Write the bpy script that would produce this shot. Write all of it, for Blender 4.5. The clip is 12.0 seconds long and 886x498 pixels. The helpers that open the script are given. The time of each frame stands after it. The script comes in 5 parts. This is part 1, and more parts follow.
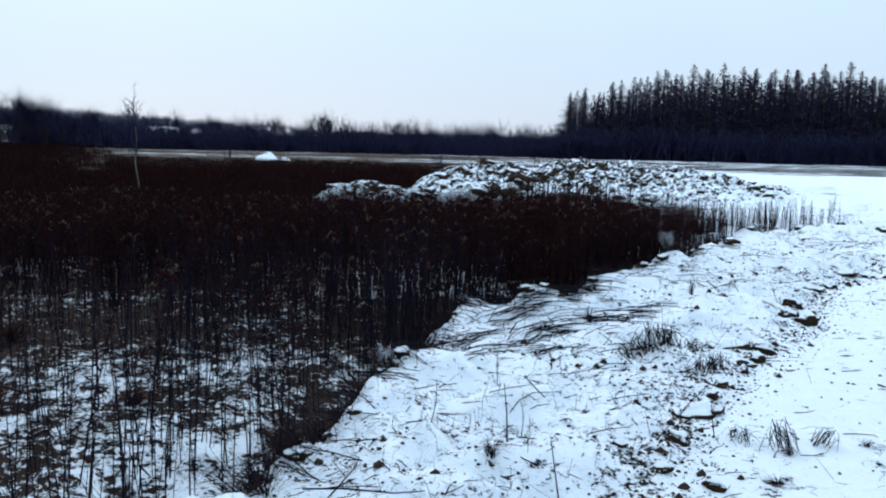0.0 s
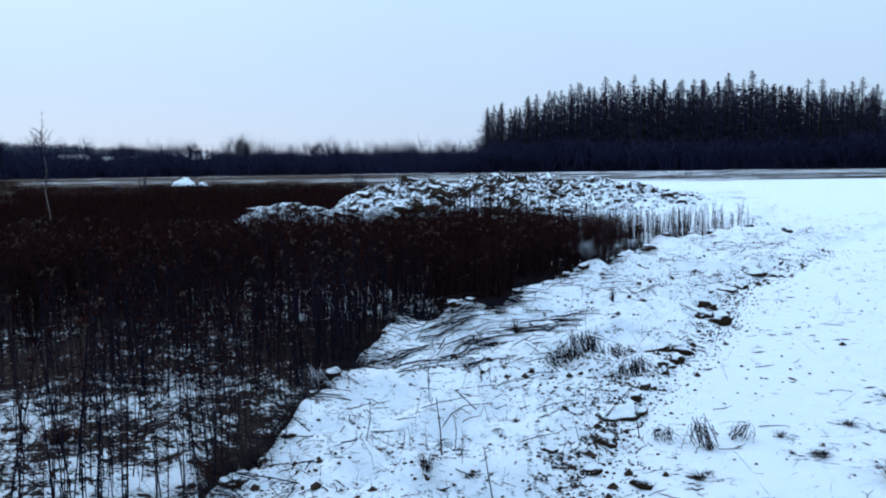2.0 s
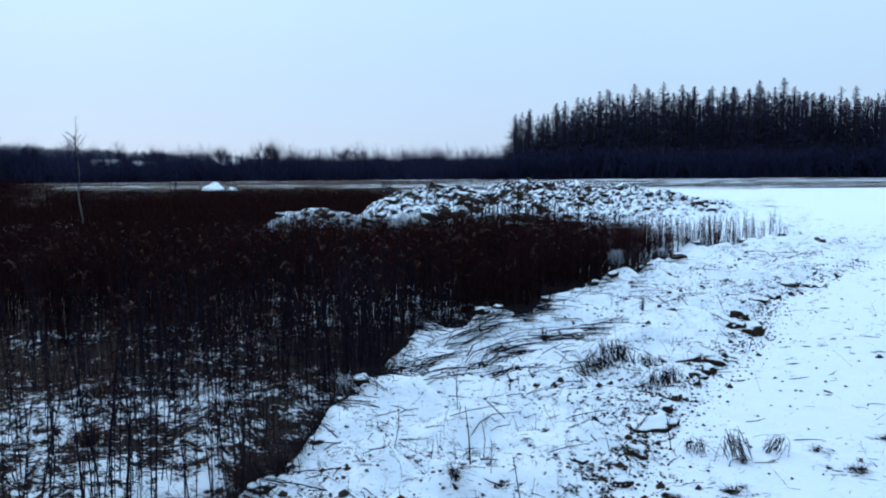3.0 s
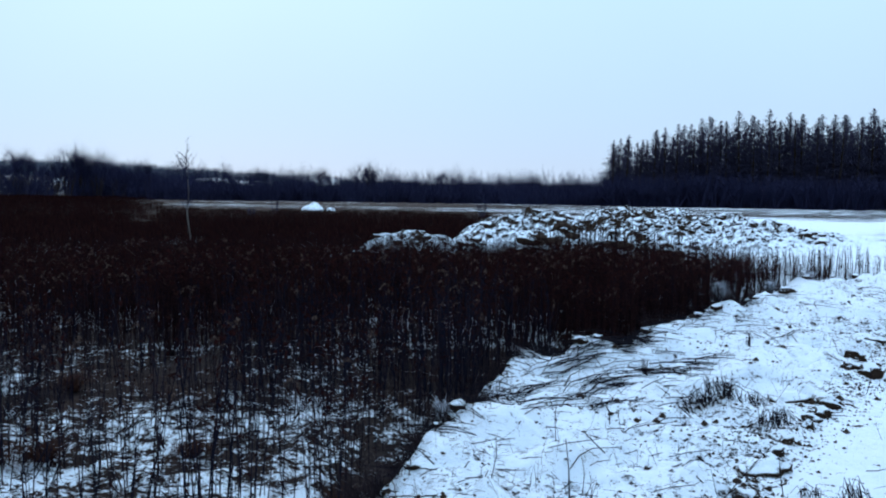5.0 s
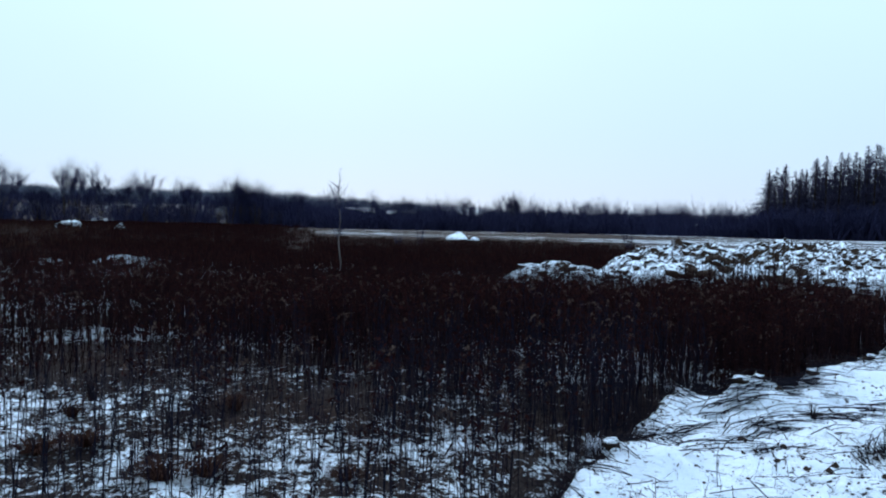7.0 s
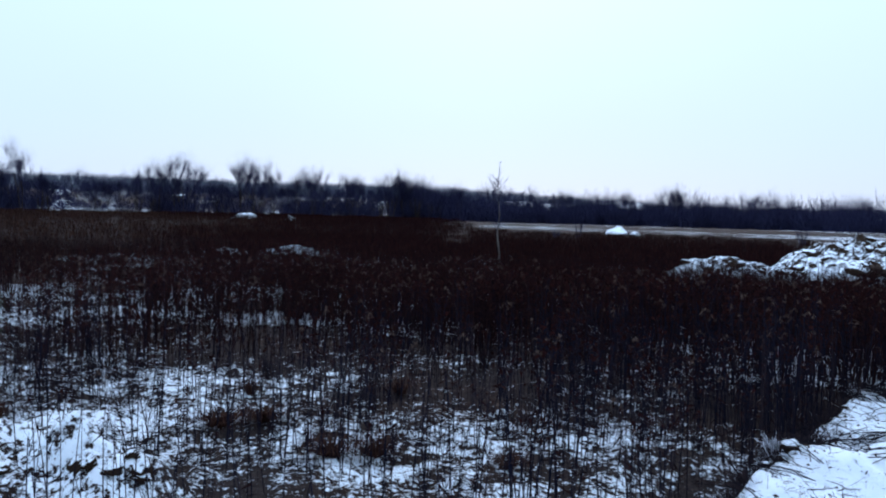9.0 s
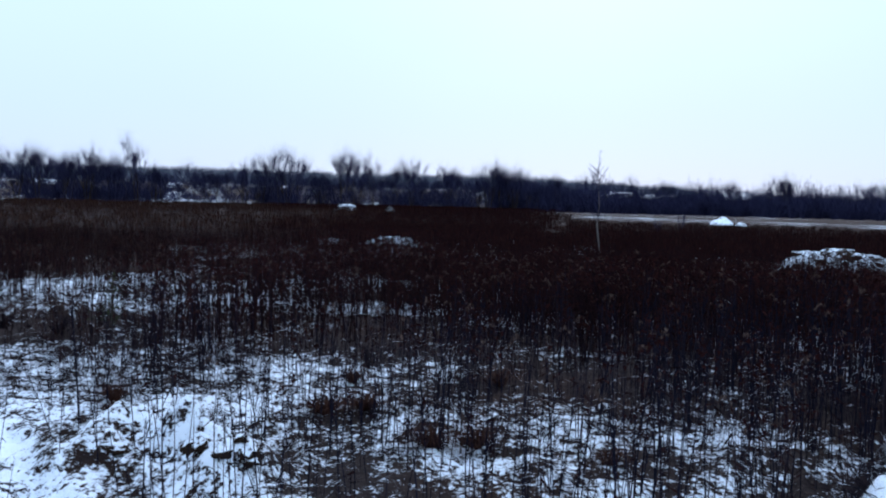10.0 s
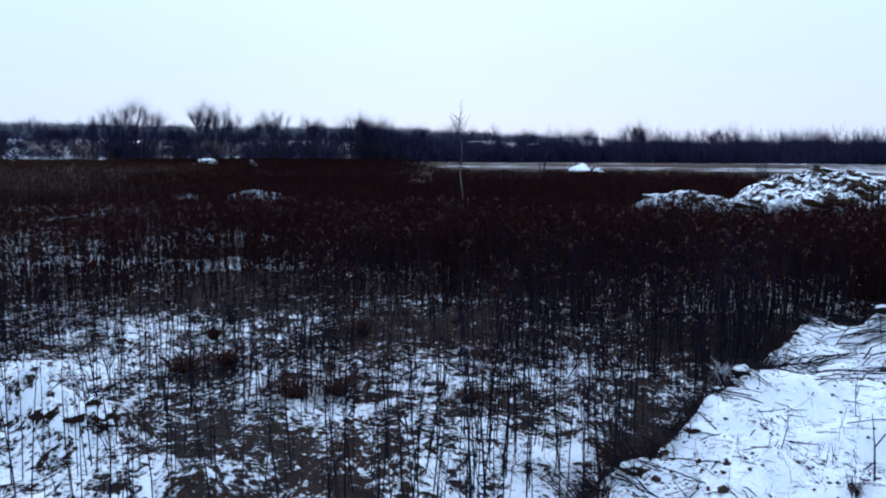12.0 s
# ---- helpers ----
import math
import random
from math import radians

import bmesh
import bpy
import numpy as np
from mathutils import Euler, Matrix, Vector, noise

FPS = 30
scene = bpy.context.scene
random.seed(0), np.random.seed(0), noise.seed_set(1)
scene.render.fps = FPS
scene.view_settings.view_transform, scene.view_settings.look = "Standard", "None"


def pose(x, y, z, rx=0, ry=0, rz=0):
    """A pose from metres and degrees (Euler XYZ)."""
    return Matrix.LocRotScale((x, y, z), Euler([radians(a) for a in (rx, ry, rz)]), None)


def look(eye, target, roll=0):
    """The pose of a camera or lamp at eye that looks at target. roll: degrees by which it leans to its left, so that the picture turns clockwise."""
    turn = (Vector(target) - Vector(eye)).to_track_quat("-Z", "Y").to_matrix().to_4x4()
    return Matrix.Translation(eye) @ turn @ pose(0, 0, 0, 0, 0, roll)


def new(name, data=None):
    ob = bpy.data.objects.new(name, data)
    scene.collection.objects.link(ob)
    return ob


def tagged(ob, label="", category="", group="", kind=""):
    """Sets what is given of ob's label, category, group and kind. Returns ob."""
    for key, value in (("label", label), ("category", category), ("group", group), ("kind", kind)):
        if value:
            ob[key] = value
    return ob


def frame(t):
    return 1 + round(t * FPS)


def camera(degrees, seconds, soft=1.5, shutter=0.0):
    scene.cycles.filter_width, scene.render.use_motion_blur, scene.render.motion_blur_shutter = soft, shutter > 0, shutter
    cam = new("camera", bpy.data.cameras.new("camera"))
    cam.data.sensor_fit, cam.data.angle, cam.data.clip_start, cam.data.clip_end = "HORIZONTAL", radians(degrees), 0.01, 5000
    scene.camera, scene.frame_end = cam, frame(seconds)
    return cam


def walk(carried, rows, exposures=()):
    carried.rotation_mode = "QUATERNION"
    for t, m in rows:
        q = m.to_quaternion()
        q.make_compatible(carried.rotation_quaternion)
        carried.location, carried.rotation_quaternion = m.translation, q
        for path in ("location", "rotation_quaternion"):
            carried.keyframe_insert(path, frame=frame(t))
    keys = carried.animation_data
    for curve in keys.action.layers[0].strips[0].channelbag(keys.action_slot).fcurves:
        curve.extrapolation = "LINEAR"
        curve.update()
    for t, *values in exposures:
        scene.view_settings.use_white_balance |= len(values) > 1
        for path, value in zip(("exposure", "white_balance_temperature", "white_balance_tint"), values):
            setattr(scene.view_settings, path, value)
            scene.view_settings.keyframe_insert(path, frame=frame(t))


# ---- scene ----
# ---- camera ----
cam = camera(55.65, 12.0, soft=2.0)

# seconds, x, y, z, yaw to the left, pitch, roll
PATH = [
    (0.0, 0.000, 0.000, 1.620, 0.10, -6.99, 1.36),
    (0.5, 0.016, -0.029, 1.628, -5.80, -6.44, 0.33),
    (1.0, 0.013, -0.047, 1.632, -6.01, -6.06, -0.71),
    (1.5, -0.003, -0.072, 1.635, -5.68, -5.90, -0.79),
    (2.0, -0.010, -0.094, 1.640, -5.05, -5.80, -0.71),
    (2.5, -0.019, -0.094, 1.644, -4.24, -5.62, -0.61),
    (3.0, -0.027, -0.060, 1.640, -3.23, -5.35, -0.38),
    (5.0, -0.081, -0.002, 1.645, 3.14, -3.74, 0.83),
    (5.5, -0.096, 0.025, 1.647, 5.43, -3.20, 0.93),
    (6.0, -0.116, 0.040, 1.647, 7.90, -2.66, 1.03),
    (6.5, -0.133, 0.038, 1.657, 10.40, -2.22, 1.14),
    (7.0, -0.157, 0.032, 1.645, 12.88, -1.87, 1.23),
    (9.0, -0.215, 0.028, 1.606, 23.56, -2.53, 1.48),
    (9.5, -0.229, 0.026, 1.603, 26.65, -2.88, 1.37),
    (10.0, -0.251, 0.047, 1.605, 30.18, -3.31, 1.32),
    (10.5, -0.280, 0.068, 1.605, 34.18, -3.84, 1.47),
    (11.0, -0.278, 0.062, 1.606, 36.70, -4.59, 1.28),
    (11.5, -0.280, 0.108, 1.591, 31.83, -5.46, 0.59),
    (12.0, -0.161, 0.033, 1.594, 21.14, -6.52, 0.18),
]
EXPOSURES = [(0.0, 0.05, 6300, 11), (0.4, -0.07, 5900, 12), (1.0, -0.12, 5850, 12), (3.0, -0.12, 5600, 9), (5.5, -0.01, 5680, 9), (7.0, 0.11, 5820, 10), (9.5, 0.17, 5800, 18), (12.0, 0.17, 5780, 19)]
walk(cam, [(t, pose(x, y, z, 90 + p, 0, a) @ pose(0, 0, 0, 0, 0, r)) for t, x, y, z, a, p, r in PATH], EXPOSURES)


# ---- world: an overcast winter dusk ----
def build_world():
    w = bpy.data.worlds.new("winter_sky")
    scene.world = w
    w.use_nodes = True
    nt = w.node_tree
    nt.nodes.clear()
    out = nt.nodes.new("ShaderNodeOutputWorld")
    sky = nt.nodes.new("ShaderNodeTexSky")
    sky.sky_type = "NISHITA"
    sky.sun_disc = False
    sky.sun_elevation, sky.sun_rotation = radians(28), radians(-20)
    blue = nt.nodes.new("ShaderNodeBackground")
    blue.inputs["Strength"].default_value = 0.08
    nt.links.new(sky.outputs[0], blue.inputs[0])
    # the cloud layer: paler overhead, bluer towards the horizon
    tc = nt.nodes.new("ShaderNodeTexCoord")
    sep = nt.nodes.new("ShaderNodeSeparateXYZ")
    nt.links.new(tc.outputs["Generated"], sep.inputs[0])
    ramp = nt.nodes.new("ShaderNodeValToRGB")
    els = ramp.color_ramp.elements
    els[0].position, els[0].color = 0.0, (0.62, 0.73, 0.88, 1)
    els[1].position, els[1].color = 1.0, (1.33, 1.60, 1.90, 1)
    els.new(0.38).color = (0.82, 0.97, 1.02, 1)
    mid = els.new(0.10)
    mid.color = (0.65, 0.81, 0.96, 1)
    mid = els.new(0.22)
    mid.color = (0.72, 0.92, 1.0, 1)
    soft = nt.nodes.new("ShaderNodeTexNoise")
    soft.inputs["Scale"].default_value = 2.2
    soft.inputs["Detail"].default_value = 3
    nt.links.new(tc.outputs["Generated"], soft.inputs["Vector"])
    add = nt.nodes.new("ShaderNodeMath")
    add.operation = "MULTIPLY_ADD"
    add.inputs[1].default_value = 0.10
    nt.links.new(soft.outputs["Fac"], add.inputs[0])
    off = nt.nodes.new("ShaderNodeMath")
    off.operation = "SUBTRACT"
    off.inputs[1].default_value = 0.05
    nt.links.new(sep.outputs["Z"], off.inputs[0])
    nt.links.new(off.outputs[0], add.inputs[2])
    nt.links.new(add.outputs[0], ramp.inputs[0])
    cloud = nt.nodes.new("ShaderNodeBackground")
    cloud.inputs["Strength"].default_value = 1.0
    nt.links.new(ramp.outputs[0], cloud.inputs[0])
    mix = nt.nodes.new("ShaderNodeMixShader")
    mix.inputs[0].default_value = 0.9
    nt.links.new(blue.outputs[0], mix.inputs[1])
    nt.links.new(cloud.outputs[0], mix.inputs[2])
    nt.links.new(mix.outputs[0], out.inputs[0])


build_world()
sun = new("sun", bpy.data.lights.new("sun", "SUN"))
sun.data.energy, sun.data.angle, sun.data.color = 0.95, radians(22), (1.0, 0.96, 0.92)
sun.matrix_world = look((0, 0, 60), (20, -95, 0))


# ---- materials ----
def nodes_of(name):
    m = bpy.data.materials.new(name)
    m.use_nodes = True
    nt = m.node_tree
    return m, nt, nt.nodes["Principled BSDF"]


def noise_node(nt, scale, detail=4, rough=0.6, vec=None, dist=0.0):
    n = nt.nodes.new("ShaderNodeTexNoise")
    n.inputs["Scale"].default_value, n.inputs["Detail"].default_value = scale, detail
    n.inputs["Roughness"].default_value, n.inputs["Distortion"].default_value = rough, dist
    if vec:
        nt.links.new(vec, n.inputs["Vector"])
    return n.outputs["Fac"]


def ramp_node(nt, fac, stops):
    r = nt.nodes.new("ShaderNodeValToRGB")
    els = r.color_ramp.elements
    els[0].position, els[0].color = stops[0][0], (*stops[0][1], 1)
    els[1].position, els[1].color = stops[-1][0], (*stops[-1][1], 1)
    for p, c in stops[1:-1]:
        els.new(p).color = (*c, 1)
    nt.links.new(fac, r.inputs[0])
    return r.outputs[0]


def math_node(nt, op, a, b=0.0, c=0.0):
    n = nt.nodes.new("ShaderNodeMath")
    n.operation = op
    for i, v in enumerate((a, b, c)):
        if isinstance(v, (int, float)):
            n.inputs[i].default_value = v
        else:
            nt.links.new(v, n.inputs[i])
    return n.outputs[0]


def mix_node(nt, fac, a, b):
    n = nt.nodes.new("ShaderNodeMix")
    n.data_type = "RGBA"
    nt.links.new(fac, n.inputs[0])
    for sock, v in ((n.inputs[6], a), (n.inputs[7], b)):
        if isinstance(v, tuple):
            sock.default_value = (*v, 1)
        else:
            nt.links.new(v, sock)
    return n.outputs[2]


def bump_node(nt, height, strength, distance, bsdf):
    b = nt.nodes.new("ShaderNodeBump")
    b.inputs["Strength"].default_value, b.inputs["Distance"].default_value = strength, distance
    nt.links.new(height, b.inputs["Height"])
    nt.links.new(b.outputs[0], bsdf.inputs["Normal"])


def smooth_node(nt, v, lo, hi):
    n = nt.nodes.new("ShaderNodeMapRange")
    n.interpolation_type = "SMOOTHSTEP"
    n.inputs["From Min"].default_value, n.inputs["From Max"].default_value = lo, hi
    nt.links.new(v, n.inputs["Value"])
    return n.outputs[0]


SNOW_A, SNOW_B = (0.695, 0.80, 0.93), (0.81, 0.90, 0.965)


def ground_material():
    """Thin snow over soil and dead grass; the attribute bare says how much of the ground shows."""
    m, nt, bsdf = nodes_of("snowy_ground")
    tc = nt.nodes.new("ShaderNodeTexCoord").outputs["Object"]
    at = nt.nodes.new("ShaderNodeAttribute")
    at.attribute_name = "bare"
    fine = noise_node(nt, 26, 6, 0.72, tc)
    mid = noise_node(nt, 5.5, 5, 0.65, tc, 0.4)
    wide = noise_node(nt, 0.55, 4, 0.6, tc)
    n = math_node(nt, "MULTIPLY_ADD", fine, 0.50, math_node(nt, "MULTIPLY_ADD", mid, 0.42, math_node(nt, "MULTIPLY", wide, 0.08)))
    v = math_node(nt, "SUBTRACT", at.outputs["Fac"], n)
    fac = smooth_node(nt, v, -0.018, 0.026)
    soil = ramp_node(nt, noise_node(nt, 38, 5, 0.7, tc), [(0.3, (0.010, 0.009, 0.010)), (0.52, (0.022, 0.017, 0.017)), (0.7, (0.065, 0.050, 0.043))])
    straw = ramp_node(nt, mid, [(0.35, (0.014, 0.010, 0.010)), (0.7, (0.05, 0.032, 0.024))])
    dark = mix_node(nt, smooth_node(nt, wide, 0.4, 0.6), soil, straw)
    snow = mix_node(nt, mid, SNOW_A, SNOW_B)
    nt.links.new(mix_node(nt, fac, snow, dark), bsdf.inputs["Base Color"])
    bsdf.inputs["Roughness"].default_value = 0.8
    bsdf.inputs["Specular IOR Level"].default_value = 0.03
    h = math_node(nt, "SUBTRACT", math_node(nt, "MULTIPLY_ADD", fine, 0.5, mid), math_node(nt, "MULTIPLY", fac, 0.35))
    bump_node(nt, h, 0.8, 0.06, bsdf)
    return m


def heap_material(name, cover, scale=1.0, soft=0.07):
    """Dug soil under snow: the snow lies on the flatter faces."""
    m, nt, bsdf = nodes_of(name)
    tc = nt.nodes.new("ShaderNodeTexCoord").outputs["Object"]
    geo = nt.nodes.new("ShaderNodeNewGeometry")
    sep = nt.nodes.new("ShaderNodeSeparateXYZ")
    nt.links.new(geo.outputs["Normal"], sep.inputs[0])
    a = noise_node(nt, 3.2 * scale, 5, 0.7, tc, 0.3)
    b = noise_node(nt, 14 * scale, 5, 0.7, tc)
    v = math_node(nt, "ADD", sep.outputs["Z"], math_node(nt, "MULTIPLY_ADD", a, 0.9, math_node(nt, "MULTIPLY", b, 0.5)))
    fac = smooth_node(nt, v, cover - soft, cover + soft)
    soil = ramp_node(nt, b, [(0.3, (0.010, 0.008, 0.007)), (0.55, (0.030, 0.020, 0.014)), (0.75, (0.075, 0.05, 0.035))])
    nt.links.new(mix_node(nt, fac, soil, mix_node(nt, a, SNOW_A, SNOW_B)), bsdf.inputs["Base Color"])
    bsdf.inputs["Roughness"].default_value = 0.85
    bsdf.inputs["Specular IOR Level"].default_value = 0.03
    bump_node(nt, math_node(nt, "MULTIPLY_ADD", b, 0.5, a), 0.6, 0.08 / scale, bsdf)
    return m


def plant_material(name, stops, rough=0.8, by_object=False):
    m, nt, bsdf = nodes_of(name)
    if by_object:
        rnd = nt.nodes.new("ShaderNodeObjectInfo").outputs["Random"]
    else:
        rnd = nt.nodes.new("ShaderNodeNewGeometry").outputs["Random Per Island"]
    tc = nt.nodes.new("ShaderNodeTexCoord").outputs["Object"]
    v = math_node(nt, "MULTIPLY_ADD", rnd, 0.7, math_node(nt, "MULTIPLY", noise_node(nt, 9, 3, 0.6, tc), 0.3))
    nt.links.new(ramp_node(nt, v, stops), bsdf.inputs["Base Color"])
    bsdf.inputs["Roughness"].default_value = rough
    bsdf.inputs["Specular IOR Level"].default_value = 0.0
    return m


def bark_material(name, c0, c1, scale, bands=False):
    m, nt, bsdf = nodes_of(name)
    tc = nt.nodes.new("ShaderNodeTexCoord").outputs["Object"]
    mp = nt.nodes.new("ShaderNodeMapping")
    mp.inputs["Scale"].default_value = (1, 1, 4.0) if bands else (1, 1, 0.25)
    nt.links.new(tc, mp.inputs[0])
    n = noise_node(nt, scale, 5, 0.7, mp.outputs[0])
    nt.links.new(ramp_node(nt, n, [(0.42 if bands else 0.3, c0), (0.52 if bands else 0.7, c1)]), bsdf.inputs["Base Color"])
    bsdf.inputs["Roughness"].default_value = 0.85
    bsdf.inputs["Specular IOR Level"].default_value = 0.05
    bump_node(nt, n, 0.5, 0.02, bsdf)
    return m


def plain_material(name, c0, c1, scale, rough=0.7):
    m, nt, bsdf = nodes_of(name)
    tc = nt.nodes.new("ShaderNodeTexCoord").outputs["Object"]
    nt.links.new(ramp_node(nt, noise_node(nt, scale, 4, 0.6, tc), [(0.3, c0), (0.7, c1)]), bsdf.inputs["Base Color"])
    bsdf.inputs["Roughness"].default_value = rough
    bsdf.inputs["Specular IOR Level"].default_value = 0.1 if rough > 0.5 else 0.5
    return m


M_GROUND = ground_material()
M_HEAP = heap_material("snowy_heap_soil", 1.42, 2.2, 0.15)
M_PILE = heap_material("snowy_pile", 1.22)
M_CLOD = heap_material("frozen_clod", 1.34, 4.0)
M_SOD = heap_material("snowy_sod", 1.32, 3.0)
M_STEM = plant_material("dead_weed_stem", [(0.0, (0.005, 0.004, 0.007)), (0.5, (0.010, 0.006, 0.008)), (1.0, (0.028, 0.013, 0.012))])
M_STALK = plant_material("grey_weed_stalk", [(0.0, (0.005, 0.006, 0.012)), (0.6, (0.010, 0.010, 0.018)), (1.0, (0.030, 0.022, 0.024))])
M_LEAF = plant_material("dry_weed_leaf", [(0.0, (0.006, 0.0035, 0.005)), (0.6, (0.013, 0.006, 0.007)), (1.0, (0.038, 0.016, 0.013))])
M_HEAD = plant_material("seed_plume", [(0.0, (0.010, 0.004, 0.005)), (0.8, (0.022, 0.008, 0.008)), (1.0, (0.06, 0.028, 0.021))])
M_PALE = plant_material("pale_seed_plume", [(0.0, (0.022, 0.014, 0.012)), (0.6, (0.07, 0.047, 0.038)), (1.0, (0.24, 0.18, 0.145))])
M_GRASS = plant_material("dead_grass", [(0.0, (0.006, 0.006, 0.010)), (0.6, (0.015, 0.012, 0.016)), (1.0, (0.055, 0.038, 0.032))])
M_MAT = plant_material("russet_grass", [(0.0, (0.012, 0.007, 0.007)), (0.6, (0.036, 0.018, 0.014)), (1.0, (0.085, 0.046, 0.030))])
M_STRAW = plant_material("lodged_straw", [(0.0, (0.006, 0.007, 0.012)), (0.7, (0.014, 0.013, 0.018)), (1.0, (0.06, 0.046, 0.042))])
# Blue in this twig colour is distance haze; birch and saplings share it.
M_HAZE_TWIG = plant_material("haze_blue_twigs", [(0.0, (0.012, 0.014, 0.036)), (1.0, (0.036, 0.038, 0.082))])
M_MEADOW = plant_material("dry_meadow_grass", [(0.0, (0.010, 0.006, 0.007)), (0.6, (0.026, 0.014, 0.012)), (1.0, (0.075, 0.040, 0.027))])
# The larch colour carries the same blue haze.
M_HAZE_LARCH = plant_material("haze_blue_larch_twigs", [(0.0, (0.018, 0.019, 0.038)), (1.0, (0.048, 0.047, 0.082))])
# Far woods: aerial haze put into a pale blue twig colour.
M_HAZE_RIDGE = plant_material("hazed_ridge_twigs", [(0.0, (0.08, 0.10, 0.135)), (1.0, (0.125, 0.145, 0.185))])
M_BARK = bark_material("dark_bark", (0.014, 0.011, 0.010), (0.045, 0.036, 0.030), 8)
M_BIRCH = bark_material("birch_bark", (0.025, 0.022, 0.023), (0.15, 0.138, 0.135), 5, True)
M_PINE = plant_material("conifer_needles", [(0.0, (0.012, 0.022, 0.010)), (1.0, (0.035, 0.055, 0.022))])
M_WALL = plain_material("rendered_wall", (0.22, 0.21, 0.21), (0.30, 0.29, 0.28), 2.0, 0.85)
M_ROOF = plain_material("snowy_roof", (0.78, 0.82, 0.88), (0.86, 0.89, 0.93), 1.5, 0.8)
M_PANE = plain_material("dark_pane", (0.02, 0.022, 0.026), (0.03, 0.032, 0.036), 3.0, 0.12)


# ---- helpers of this scene ----
def lattice(ix, iy, seed):
    h = np.sin(ix * 127.1 + iy * 311.7 + seed * 74.7) * 43758.5453
    return h - np.floor(h)


def vnoise(x, y, seed=0):
    """Smooth value noise, 0 to 1, on arrays."""
    x, y = np.asarray(x, float), np.asarray(y, float)
    ix, iy = np.floor(x), np.floor(y)
    u, v = x - ix, y - iy
    u, v = u * u * (3 - 2 * u), v * v * (3 - 2 * v)
    a, b = lattice(ix, iy, seed), lattice(ix + 1, iy, seed)
    c, d = lattice(ix, iy + 1, seed), lattice(ix + 1, iy + 1, seed)
    return (a * (1 - u) + b * u) * (1 - v) + (c * (1 - u) + d * u) * v


def fbm(x, y, octaves=4, seed=0, gain=0.5):
    s, a, t = 0.0, 1.0, 0.0
    for i in range(octaves):
        k = 2.03 ** i
        s, t, a = s + a * vnoise(x * k + i * 17.3, y * k - i * 9.1, seed + i), t + a, a * gain
    return s / t


def step(v, lo, hi):
    t = np.clip((np.asarray(v, float) - lo) / (hi - lo), 0, 1)
    return t * t * (3 - 2 * t)


def side_distance(x, y, line):
    """Distance to a polyline, positive to the right of its course."""
    x, y = np.asarray(x, float), np.asarray(y, float)
    best, sign = np.full(x.shape, 1e9), np.ones(x.shape)
    for (ax, ay), (bx, by) in zip(line[:-1], line[1:]):
        ex, ey = bx - ax, by - ay
        t = np.clip(((x - ax) * ex + (y - ay) * ey) / (ex * ex + ey * ey), 0, 1)
        d = np.hypot(x - ax - t * ex, y - ay - t * ey)
        near = d < best - 1e-9
        best = np.where(near, d, best)
        sign = np.where(near, np.sign((x - ax) * ey - (y - ay) * ex), sign)
    return best * np.where(sign == 0, 1, sign)


def mesh_of(name, verts, faces, mats, index=None, smooth=False, attr=None):
    """A mesh from arrays: verts (n, 3) and faces (m, 3) or (m, 4)."""
    me = bpy.data.meshes.new(name)
    verts, faces = np.asarray(verts, np.float32), np.asarray(faces, np.int32)
    k = faces.shape[1]
    me.vertices.add(len(verts))
    me.vertices.foreach_set("co", verts.ravel())
    me.loops.add(faces.size)
    me.loops.foreach_set("vertex_index", faces.ravel())
    me.polygons.add(len(faces))
    me.polygons.foreach_set("loop_start", np.arange(0, faces.size, k, dtype=np.int32))
    me.polygons.foreach_set("loop_total", np.full(len(faces), k, np.int32))
    for m in mats:
        me.materials.append(m)
    if index is not None:
        me.polygons.foreach_set("material_index", np.asarray(index, np.int32))
    me.polygons.foreach_set("use_smooth", np.full(len(faces), smooth))
    for key, vals in (attr or {}).items():
        me.attributes.new(key, "FLOAT", "POINT").data.foreach_set("value", np.asarray(vals, np.float32))
    me.update(calc_edges=True)
    return me


def part(name, me, parent, label=""):
    ob = new(name, me)
    ob.parent = parent
    return tagged(ob, label)


class Shape:
    """Gathers triangles of one template: vertices, faces, material numbers."""

    def __init__(self):
        self.v, self.f, self.m = [], [], []

    def tri(self, a, b, c, m=0):
        k = len(self.v)
        self.v += [a, b, c]
        self.f.append((k, k + 1, k + 2))
        self.m.append(m)

    def blade(self, a, b, w, m=0, side=None):
        """A narrow triangle from a to its tip b."""
        a, b = Vector(a), Vector(b)
        s = (b - a).cross(Vector(side or (0.3, 0.2, 1.0)))
        s = s.normalized() * w if s.length > 1e-6 else Vector((w, 0, 0))
        self.tri(a - s, a + s, b, m)

    def tube(self, pts, radii, sides=3, m=0):
        k0 = len(self.v)
        n = len(pts)
        for i, (p, r) in enumerate(zip(pts, radii)):
            d = (Vector(pts[min(i + 1, n - 1)]) - Vector(pts[max(i - 1, 0)])).normalized()
            u = d.orthogonal().normalized() if abs(d.z) < 0.9 else Vector((1, 0, 0)) - d * d.x
            u.normalize()
            w = d.cross(u)
            for j in range(sides):
                a = 2 * math.pi * j / sides
                self.v.append(Vector(p) + (u * math.cos(a) + w * math.sin(a)) * r)
        for i in range(n - 1):
            for j in range(sides):
                a, b = k0 + i * sides + j, k0 + i * sides + (j + 1) % sides
                self.f += [(a, b, b + sides), (a, b + sides, a + sides)]
                self.m += [m, m]

    def arrays(self):
        return np.array([tuple(p) for p in self.v], float), np.array(self.f, int), np.array(self.m, int)


